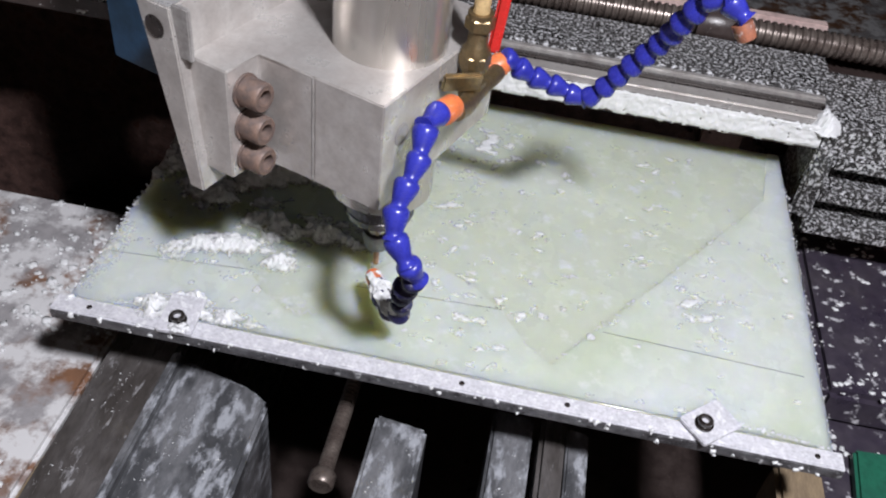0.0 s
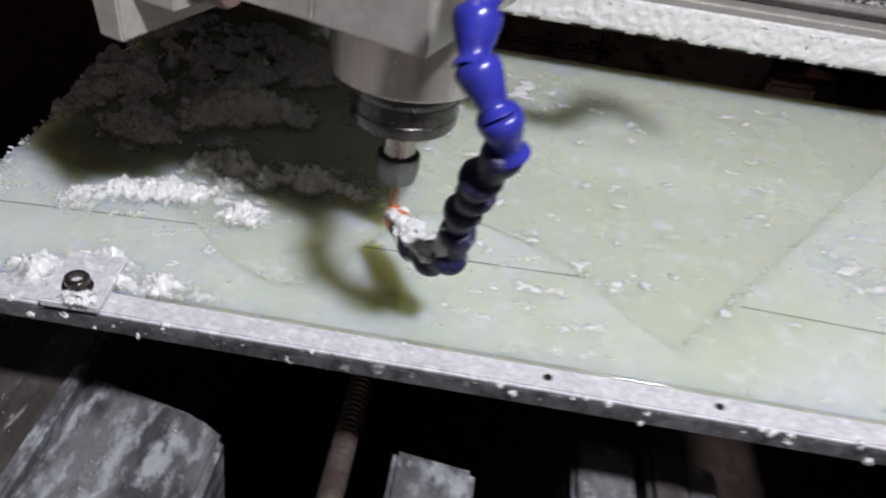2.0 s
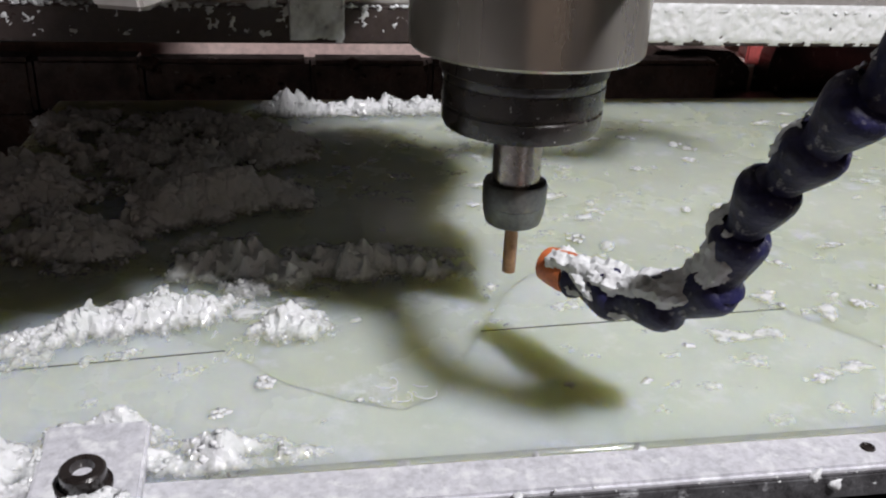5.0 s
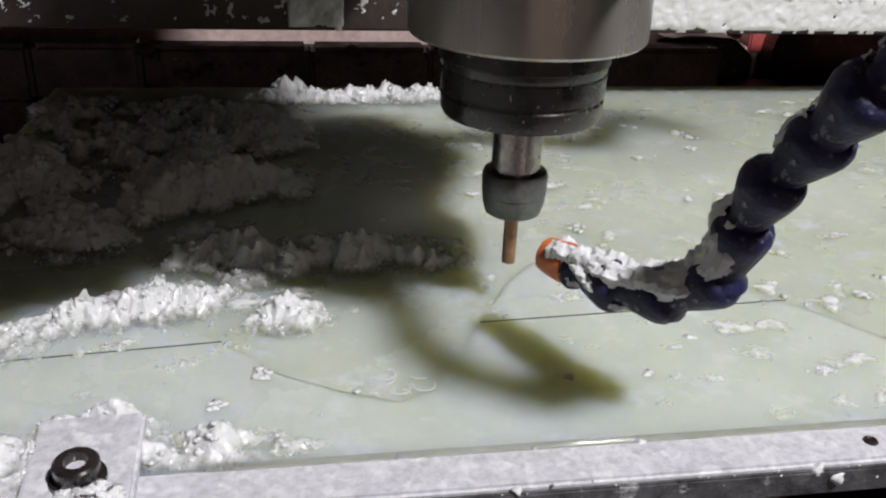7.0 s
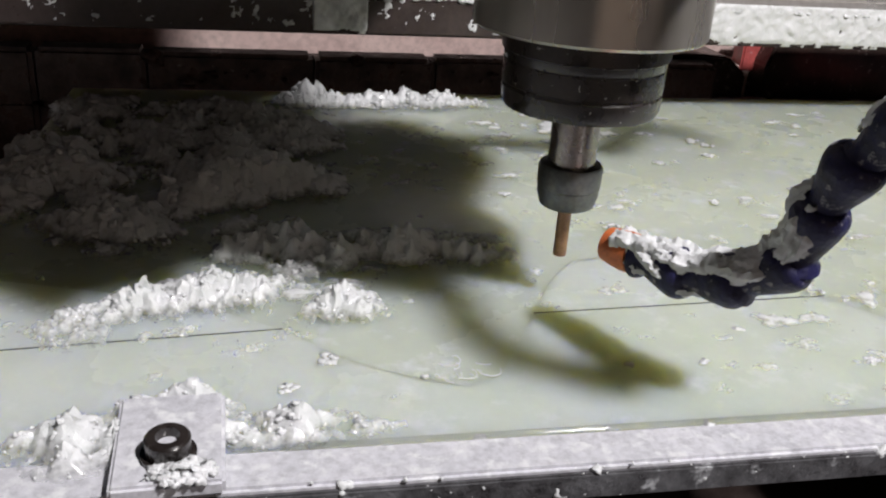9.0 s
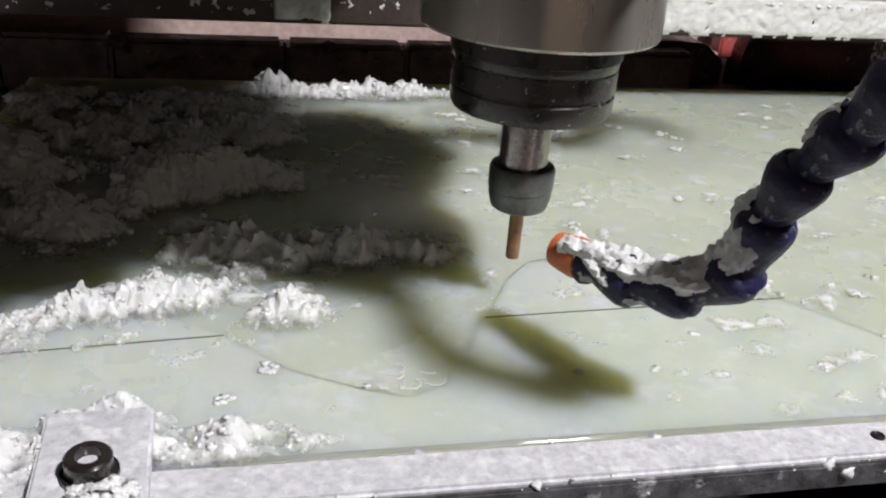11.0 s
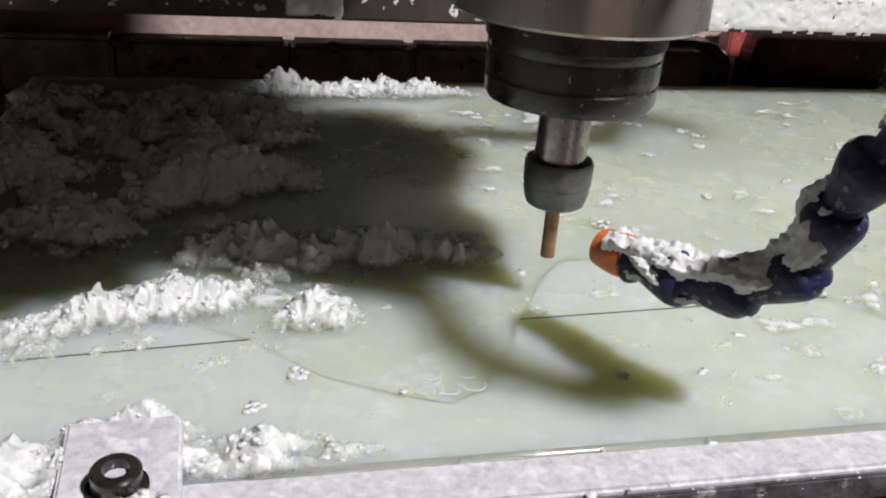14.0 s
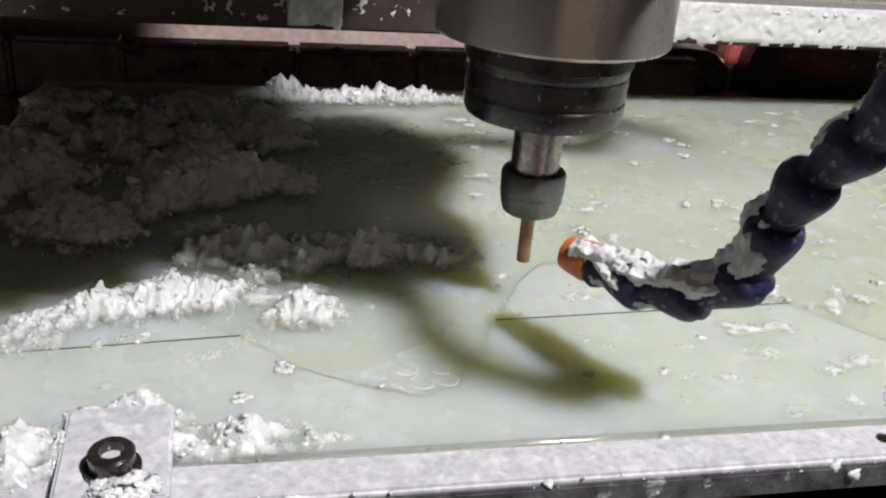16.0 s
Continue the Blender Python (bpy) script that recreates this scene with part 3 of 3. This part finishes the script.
# ---------------------------------------------------------------- jointed coolant hoses
SEG = finish("segment", lathe([(0.0, -0.0098), (0.0058, -0.0098), (0.0074, -0.0090), (0.0083, -0.0074), (0.0084, -0.0054), (0.0078, -0.0028), (0.0068, 0.0004), (0.0058, 0.0034),
                               (0.0052, 0.0056), (0.0056, 0.0070), (0.0068, 0.0082), (0.0072, 0.0094), (0, 0.0094)], 32), M_BLUE, True)
SEGD = SEG.copy()
SEGD.materials.clear()
SEGD.materials.append(M_DIRTYSHADEBLUE)


def hose(points, count, dirty, label, size=0.96, tip=M_ORANGE, tip_label="orange nozzle tip"):
    h = thing("coolant_hose", label, "hose", "jointed coolant hoses")
    path, run = spline(points, count)
    for i, (c, d) in enumerate(path):
        if i in (0, count - 1):
            continue
        s = new("segment", SEGD if i <= dirty else SEG)
        s.parent = h
        s.matrix_basis = Matrix.LocRotScale(c, (-d).to_track_quat("Z", "Y"), (size * random.uniform(0.95, 1.04),) * 2 + (run / (count - 1) / 0.0165,))
    c, d = path[0]
    part("nozzle", lathe([(0, -0.0055), (0.0040, -0.0055), (0.0056, -0.0045), (0.0062, -0.001), (0.0066, 0.003), (0.0064, 0.006), (0, 0.006)], 24), tip, h, tip_label,
         smooth=True, m=Matrix.LocRotScale(c, d.to_track_quat("Z", "Y"), None))
    c, d = path[-1]
    part("end_fitting", lathe([(0, -0.008), (0.0075, -0.008), (0.0085, -0.005), (0.0080, 0.006), (0.007, 0.008), (0, 0.008)], 24), M_ORANGE, h, "orange end fitting",
         smooth=True, m=Matrix.LocRotScale(c, d.to_track_quat("Z", "Y"), None))
    return path


H1 = [(0.0065, -0.036, 0.0345), (0.0135, -0.048, 0.0350), (0.0205, -0.062, 0.0370), (0.0290, -0.0745, 0.0425), (0.0355, -0.083, 0.0530), (0.0365, -0.088, 0.0680),
      (0.0375, -0.094, 0.0810), (0.0405, -0.102, 0.0935), (0.0415, -0.1125, 0.1065), (0.046, -0.119, 0.118), (0.048, -0.1245, 0.1305), (0.0415, -0.127, 0.144),
      (0.033, -0.120, 0.158), (0.033, -0.108, 0.172), (0.038, -0.090, 0.188), (0.040, -0.070, 0.204), (0.048, -0.050, 0.203)]
path1 = hose(H1, 17, 8, "blue jointed coolant hose caked with white powder, orange nozzle")
H2 = [(0.2145, -0.0028, 0.2636), (0.2071, 0.0006, 0.2747), (0.193, 0.0075, 0.2762), (0.1823, 0.0181, 0.2556), (0.1749, 0.0307, 0.2335), (0.1569, 0.0435, 0.1996),
      (0.1365, 0.0506, 0.1697), (0.1146, 0.0519, 0.1723), (0.0921, 0.051, 0.179), (0.076, 0.046, 0.19), (0.068, 0.04, 0.186)]
path2 = hose(H2, 18, 0, "clean blue jointed coolant hose hanging over the sheet", tip=M_GRIMY, tip_label="grimy brownish orange nozzle tip")

# ---------------------------------------------------------------- seen through the gap under the beam
board = thing("pink_board", "flat pink board behind the machine", "board")
part("board_panel", boxed(-0.60, 0.46, 0.625, 0.640, -0.30, -0.004, 0.001), M_PINK, board)
ledge = thing("brown_ledge", "wet brown masonry ledge behind the table", "ledge")
part("ledge_body", boxed(-0.9, 0.9, 0.515, 0.60, -0.60, -0.075, 0.003), M_BROWN, ledge)
part("ledge_core", boxed(-0.62, 0.21, 0.526, 0.540, -0.12, -0.030, 0.001), M_BROWNBLOCK, ledge)
rl = random.Random(9)
x = -0.62
while x < 0.72:
    w = rl.uniform(0.07, 0.19)
    for zz in ((-0.072, -0.028) if x < 0.2 else (-0.100, -0.064)):
        part("stone", boxed(x + 0.0008, x + w - 0.0008, 0.500 + rl.uniform(-0.006, 0.006), 0.53, zz - 0.044, zz + 0.004 + rl.uniform(-0.001, 0.0015), 0.004), M_BROWN, ledge)
    x += w
for outline, lab in (([(0.258, -0.16), (0.256, -0.036), (0.268, -0.031), (0.276, -0.021), (0.302, -0.023), (0.322, -0.0205), (0.352, -0.0225), (0.374, -0.040), (0.372, -0.16)],
                      "ragged dark iron block behind the table"),
                     ([(0.396, -0.16), (0.394, -0.030), (0.402, -0.006), (0.50, -0.005), (0.62, -0.008), (0.62, -0.16)], "larger dark iron block behind the table")):
    b = thing("iron_block", lab, "block")
    part("block_body", prism(outline, -0.60, -0.535, 0.0025), M_BROWNBLOCK, b, m=pose(0, 0, 0, 90, 0, 0))
slab = thing("pale_slab", "scuffed pale brown slab low behind the sheet", "slab")
part("slab_body", boxed(0.322, 0.372, 0.488, 0.512, -0.16, -0.066, 0.004), M_PINK, slab)
rp = thing("red_bracket", "faded red painted bracket between iron blocks", "bracket")
part("bracket_body", prism([(0.380, 0.560), (0.406, 0.560), (0.406, 0.595), (0.388, 0.595)], -0.042, -0.004, 0.002), M_REDPAINT, rp)
part("bracket_foot", boxed(0.376, 0.393, 0.562, 0.60, -0.16, -0.0365, 0.002), M_PINK, rp)
part("bracket_arm", boxed(0.225, 0.262, 0.562, 0.60, -0.030, -0.014, 0.002), M_PINK, rp, "pinkish scuffed arm")
part("bracket_foot", boxed(0.227, 0.260, 0.566, 0.60, -0.16, -0.0305, 0.002), M_BROWN, rp)
spots = []
for _ in range(260):
    x = rl.uniform(-0.20, 0.45)
    r = 0.002 + 0.007 * rl.random() ** 3
    spots.append(((x, rl.uniform(0.488, 0.512), (-0.030 if x < 0.2 else -0.062) + rl.uniform(-0.06, 0.003)), r, rl.uniform(0.4, 0.9)))
tagged(crumbs("rubble", spots, M_BROWN), "wet brown rubble and scraps along the ledge", "rubble", kind="stuff")

# ---------------------------------------------------------------- white powder
def clumps(x, y, k, seed):
    """Rounded lumps, 0 to 1."""
    d = noise.voronoi(Vector((x * k, y * k, seed)))[0]
    return math.sqrt(max(0.0, 1 - d[0] * d[0] * 1.35))


def mass(x, y, k, seed):
    """Cauliflower-like lumps on lumps."""
    wx, wy = x + 0.25 / k * noise.noise(Vector((x * k, y * k, 4.0))), y + 0.25 / k * noise.noise(Vector((x * k, y * k, 9.0)))
    return (0.50 * clumps(wx, wy, k, seed) + 0.24 * clumps(wx + 0.01, wy, k * 2.3, seed + 5) + 0.13 * clumps(x, y, k * 5.1, seed + 8)
            + 0.30 * (0.4 + fbm(x * k * 0.5, y * k * 0.5, seed)))


def h_back(x, y):
    edge = bump2(x, y, -0.170, 0.150, 0.125, 0.125) ** 0.7
    ridge = bump2(x, y, -0.120, 0.110, 0.055, 0.030) * 0.9 + bump2(x, y, -0.165, 0.070, 0.040, 0.022) * 0.8 + bump2(x, y, -0.10, 0.19, 0.05, 0.05) * 0.5
    gaps = 0.020 * max(0.0, 0.1 + fbm(x * 22 + 3, y * 30, 5))
    return edge * (0.024 * mass(x, y, 46, 3.1) - 0.007 - gaps) + ridge * 0.015 * mass(x, y, 80, 8) - 0.003


def h_front(x, y):
    a = (bump2(x, y, -0.128, 0.004, 0.034, 0.014) + bump2(x, y, -0.076, -0.006, 0.020, 0.012) * 0.9 + bump2(x, y, -0.152, -0.006, 0.022, 0.010) * 0.6
         + bump2(x, y, -0.100, 0.010, 0.040, 0.010) * 0.6 + bump2(x, y, -0.166, -0.018, 0.016, 0.014) * 0.55)
    thin = bump2(x, y, -0.118, -0.014, 0.056, 0.034)
    w = min(1.1, a) * max(0.0, 0.85 + 0.7 * fbm(x * 60, y * 60, 11, 3))
    return w * (0.0084 * mass(x, y, 115, 5.5) + 0.0030 * fbm(x * 300, y * 300, 2)) + thin * 0.0034 * (0.40 + fbm(x * 120, y * 120, 1)) - 0.0014


def h_mid(x, y):
    a = bump2(x, y, -0.060, 0.042, 0.074, 0.022) + bump2(x, y, -0.030, 0.030, 0.036, 0.012) * 0.8 + bump2(x, y, -0.10, 0.030, 0.034, 0.018)
    return a * 0.010 * mass(x, y, 110, 9.5) * max(0.0, 0.8 + fbm(x * 70, y * 70, 21, 3)) - 0.0026


def h_rear(x, y):
    a = bump2(x, y, -0.030, 0.258, 0.085, 0.014) + bump2(x, y, -0.076, 0.254, 0.020, 0.016) * 0.9
    return a * 0.0105 * mass(x, y, 130, 2.5) * max(0.0, 0.8 + 0.6 * fbm(x * 70, y * 70, 31, 3)) - 0.0015


def h_clamp(x, y):
    a = (bump2(x, y, -0.152, -0.078, 0.022, 0.016) + bump2(x, y, -0.098, -0.075, 0.034, 0.010) + bump2(x, y, -0.128, -0.064, 0.020, 0.007)
         + bump2(x, y, -0.127, -0.1015, 0.012, 0.0055) * 1.1)
    return min(1.1, a) ** 1.25 * 0.0105 * max(0.0, 0.85 + 0.8 * fbm(x * 80, y * 80, 41, 3)) * mass(x, y, 150, 1.5) + 0.0012 * min(1, a * 3) * fbm(x * 190, y * 190, 2) - 0.0008


def h_left(x, y):
    return 0.0056 * mass(x, y, 130, 6.5) * max(bump2(x, y, -0.212, -0.03, 0.020, 0.08), 0.9 * bump2(x, y, -0.16, -0.078, 0.06, 0.008)) - 0.0032


rng = random.Random(4)
for fn, area, st, lumps, size, lab in (
        (h_back, (-0.218, -0.03, 0.02, 0.266), 0.0012, 1700, 0.0034, "large ragged heap of white milling powder in shade"),
        (h_front, (-0.19, -0.03, -0.055, 0.05), 0.0007, 800, 0.0013, "ragged wet white powder heap on the sheet"),
        (h_mid, (-0.15, 0.03, 0.0, 0.09), 0.0010, 500, 0.0020, "low clumps of grey-white powder on the sheet"),
        (h_rear, (-0.12, 0.06, 0.236, 0.288), 0.0009, 420, 0.0020, "white powder along the sheet's far edge"),
        (h_clamp, (-0.18, -0.06, -0.101, -0.05), 0.0009, 420, 0.0015, "white powder packed round the clamp"),
        (h_left, (-0.217, -0.10, -0.083, 0.05), 0.0012, 80, 0.0009, "thin white powder crust near the sheet corner")):
    tagged(part("powder_heap", heap(*area, st, fn, 0.0002, 0.0042), M_CRUST, smooth=True), lab, "powder", kind="stuff")
    spots = []
    for _ in range(lumps * 9):
        x, y = rng.uniform(*area[:2]), rng.uniform(*area[2:])
        z = fn(x, y)
        if z > 0.0004 and len(spots) < lumps:
            spots.append(((x, y, z), size * (0.22 + 0.78 * rng.random() ** 2.5) * min(1.0, 0.3 + z / 0.004), rng.uniform(0.4, 1.2)))
    tagged(crumbs("powder_lumps", spots, M_POWDER), "ragged crumbs on a powder heap", "powder", kind="stuff")

def h_film(x, y):
    near = 0.10 if x > 0.02 and y > -0.01 else 0.0
    return 0.0016 * (fbm(x * 70, y * 90, 7) + 0.5 * fbm(x * 11, y * 11, 3) - 0.80 + near + 0.15 * clumps(x, y, 150, 2))


tagged(part("powder_film", heap(-0.20, 0.345, -0.080, 0.258, 0.0011, h_film, 0.0003, 0.0007), M_CRUST, smooth=True), "thin flecks of white powder on the wet sheet", "powder", kind="stuff")
# Bead added only to give a lamp highlight along the bar's inner edge.
part("glint_bead", tube([(-0.10, -0.0838, 0.0004), (0.05, -0.0838, 0.0005), (0.20, -0.0838, 0.0004), (0.345, -0.0838, 0.0004)], 0.0014, 10, 60), M_WATER, sheet, "clear bead added along the bar to catch the lamp's glint", smooth=True)

# small wet clots strewn over the sheet
spots = []
for _ in range(46):
    x, y = rng.uniform(-0.10, 0.30), rng.uniform(-0.06, 0.235)
    if x < 0.0 and y > 0.0:
        continue
    rx, ry = rng.uniform(0.0015, 0.0060), rng.uniform(0.0015, 0.0045)
    if rng.random() < 0.5:
        rx, ry = rx * 0.5, ry * 0.5
    for _ in range(int(2200 * (rx + ry))):
        a, q = rng.uniform(0, 6.283), rng.random() ** 0.6
        spots.append(((x + rx * q * math.cos(a), y + ry * q * math.sin(a), 0.0), rng.uniform(0.0005, 0.0018), rng.uniform(0.15, 0.4)))
tagged(crumbs("powder_clots", spots, M_POWDER), "small wet white clots strewn over the sheet", "powder", kind="stuff")
for k in range(9):
    cx, cy, r = -0.046 + rng.gauss(0, 0.006), -0.050 + rng.gauss(0, 0.004), rng.uniform(0.0016, 0.0034)
    a0, turn = rng.uniform(0, 6.28), rng.uniform(2.5, 6.5)
    pts = [(cx + r * (1 - 0.07 * i) * math.cos(a0 + turn * i / 7) + 0.0004 * i, cy + r * 0.8 * math.sin(a0 + turn * i / 7), 0.0004 + 0.0001 * i) for i in range(8)]
    tagged(part("swarf_curl", tube(pts, 0.00022, 6, 28), M_POWDER, smooth=True), "thin white curl of swarf lying on the sheet", "swarf", "curls of swarf")

# powder along cut edges and the front bar
spots = []
for _ in range(170):
    a, q = rng.uniform(0, 6.283), rng.random() ** 0.7
    spots.append(((-0.1245 + 0.0075 * q * math.cos(a), -0.0985 + 0.0048 * q * math.sin(a), 0.0066 + 0.0022 * (1 - q)), rng.uniform(0.0006, 0.0018), rng.uniform(0.5, 0.9)))
for a, b, n in (((0.150, -0.056), (0.312, 0.173), 150), ((0.128, -0.038), (0.150, -0.056), 12), ((-0.033, -0.052), (-0.06, -0.052), 14), ((0.29, -0.076), (0.355, -0.082), 160)):
    for k in range(n):
        t = rng.random()
        r = 0.0003 + 0.0012 * rng.random() ** 2
        spots.append(((a[0] + (b[0] - a[0]) * t + rng.gauss(0, 0.0012), a[1] + (b[1] - a[1]) * t + rng.gauss(0, 0.0012), 0), r, 0.5))
for _ in range(420):
    x = rng.uniform(-0.225, 0.362)
    r = 0.0004 + 0.0026 * rng.random() ** 6
    spots.append(((x, rng.choice((-0.1003, -0.0995, -0.0985, -0.0845)), rng.uniform(-0.0088, 0.0008)), r * rng.uniform(0.6, 1.2), rng.uniform(0.5, 1.2)))
for _ in range(260):
    spots.append(((0.358 + rng.gauss(0, 0.0012), rng.uniform(-0.09, 0.24), rng.uniform(-0.004, 0.0005)), rng.uniform(0.0004, 0.0012), 0.8))
    spots.append(((-0.217 + rng.gauss(0, 0.0016), rng.uniform(-0.09, 0.10), rng.uniform(-0.003, 0.0008)), rng.uniform(0.0004, 0.0017), 0.7))
tagged(crumbs("powder_crumbs", spots, M_POWDER), "white powder clots along cut edges and bar", "powder", kind="stuff")

# crust on the beam lip: a lumpy sheet on its front face, cut back to paint in shade
def h_lip(x, z):
    # White is kept where lamp light falls and dropped to stand in for shade.
    lit_cover = 0.55 if x > 0.03 else (0.6 if -0.075 < x < -0.045 else -0.12)
    hang = min(1.0, max(0.0, (z - 0.001 + 0.0012 * fbm(x * 60, 0, 3)) / 0.004)) * min(1.0, max(0.0, (0.0275 - z) / 0.003))
    return hang * (0.0014 * mass(x, z, 330, 4.4) + 0.0026 * (lit_cover - 0.40) + 0.0010 * fbm(x * 130, z * 130, 6)) - 0.0003


tagged(part("lip_powder", heap(-0.45, BX1, -0.005, 0.026, 0.0011, h_lip, 0.0), M_POWDER, smooth=True, m=pose(0, 0.2379, 0.046, 90, 0, 0)),
       "thick white crust on the beam's front lip, left out where shaded", "powder", kind="stuff")
spots = []
for _ in range(2600):
    x = rng.uniform(-0.45, BX1)
    # Same split: fewer white crumbs along the shaded stretch.
    if x < 0.03 and not -0.075 < x < -0.045 and rng.random() < 0.7:
        continue
    spots.append(((x, rng.uniform(0.2365, 0.2450), 0.0672), rng.uniform(0.0006, 0.0019) * (0.6 + 0.8 * rng.random() ** 2), 0.7))
tagged(crumbs("lip_powder", spots, M_POWDER), "loose white crumbs on the beam's lip, fewer where shaded", "powder", kind="stuff")
tagged(part("powder_lump", heap(0.35, 0.40, 0.228, 0.28, 0.0018, lambda x, y: bump2(x, y, 0.374, 0.25, 0.016, 0.020) * 0.022 * mass(x, y, 130, 2) - 0.002, 0.067), M_POWDER),
       "lump of white powder at the beam end", "powder", kind="stuff")

# powder on the side bench and trays
spots = []
for _ in range(2600):
    x, y = rng.uniform(-0.62, -0.24), rng.uniform(-0.32, 0.15)
    if fbm(x * 9, y * 9, 12) + 1.2 * bump2(x, y, -0.33, 0.06, 0.14, 0.13) > 0.42:
        spots.append(((x, y, -0.1245), 0.0008 + 0.0045 * rng.random() ** 3, 0.5))
for _ in range(500):
    x, y = rng.uniform(0.41, 0.52), rng.uniform(0.02, 0.30)
    if fbm(x * 26, y * 26, 3) > 0.12:
        spots.append(((x, y, -0.085 if x < 0.505 and y > 0.055 else -0.1245), 0.0008 + 0.003 * rng.random() ** 2, 0.5))
# Powder crumbs on the ways double as the wet iron's sparkle.
for x0, x1, z0, n in ((-0.212, -0.155, -0.086, 420), (-0.150, -0.066, -0.088, 700), (0.020, 0.064, -0.088, 330), (0.115, 0.150, -0.086, 240), (0.179, 0.197, -0.092, 140)):
    for _ in range(n):
        x, y = rng.uniform(x0 + 0.003, x1 - 0.003), rng.uniform(-0.36, -0.075)
        if fbm(x * 40, y * 25, 17, 3) < 0.12:
            continue
        spots.append(((x, y, z0), 0.0003 + 0.0009 * rng.random() ** 4, 0.5))
tagged(crumbs("powder_crumbs", spots, M_POWDER, 0.0024), "white powder strewn over bench and tray, and on the ways as sparkle", "powder", kind="stuff")

# powder caked on the dirty hose
fine, _ = spline(H1, 440)
bm = bmesh.new()
grid = {}
NA = 72
for i, (c, d) in enumerate(fine[:236]):
    i2, i = i, i / 2
    up = (Vector((-0.45, 0.25, 1)) - d * Vector((-0.45, 0.25, 1)).dot(d)).normalized()
    sv = d.cross(up).normalized()
    for k in range(NA):
        a = 2 * math.pi * k / NA
        n = fbm(math.cos(a) * 1.3 + i * 0.05, math.sin(a) * 1.3, i * 0.11, 4)
        m = math.cos(a) * 1.1 + 1.2 * n - 0.50 - 1.2 * max(0, min(1, (i - 56) / 14)) - 0.5 * max(0, (i - 90) / 28)
        r = (0.0062 if i < 8 else 0.0073) + 0.0022 * min(1.0, max(-0.7, m)) + 0.0011 * fbm(a * 2.1, i * 0.33, 2.0, 4) + 0.0005 * noise.noise(Vector((a * 9, i * 0.5, 3)))
        grid[i2, k] = (bm.verts.new(c + (up * math.cos(a) + sv * math.sin(a)) * r), m)
for i in range(235):
    for k in range(NA):
        q = [grid[i, k], grid[i + 1, k], grid[i + 1, (k + 1) % NA], grid[i, (k + 1) % NA]]
        if max(m for _, m in q) > -0.4:
            bm.faces.new([v for v, _ in q])
loose = [v for v in bm.verts if not v.link_faces]
bmesh.ops.delete(bm, geom=loose, context="VERTS")
tagged(part("hose_powder", bm, M_POWDER, smooth=True), "white powder caked on the hose", "powder", kind="stuff")
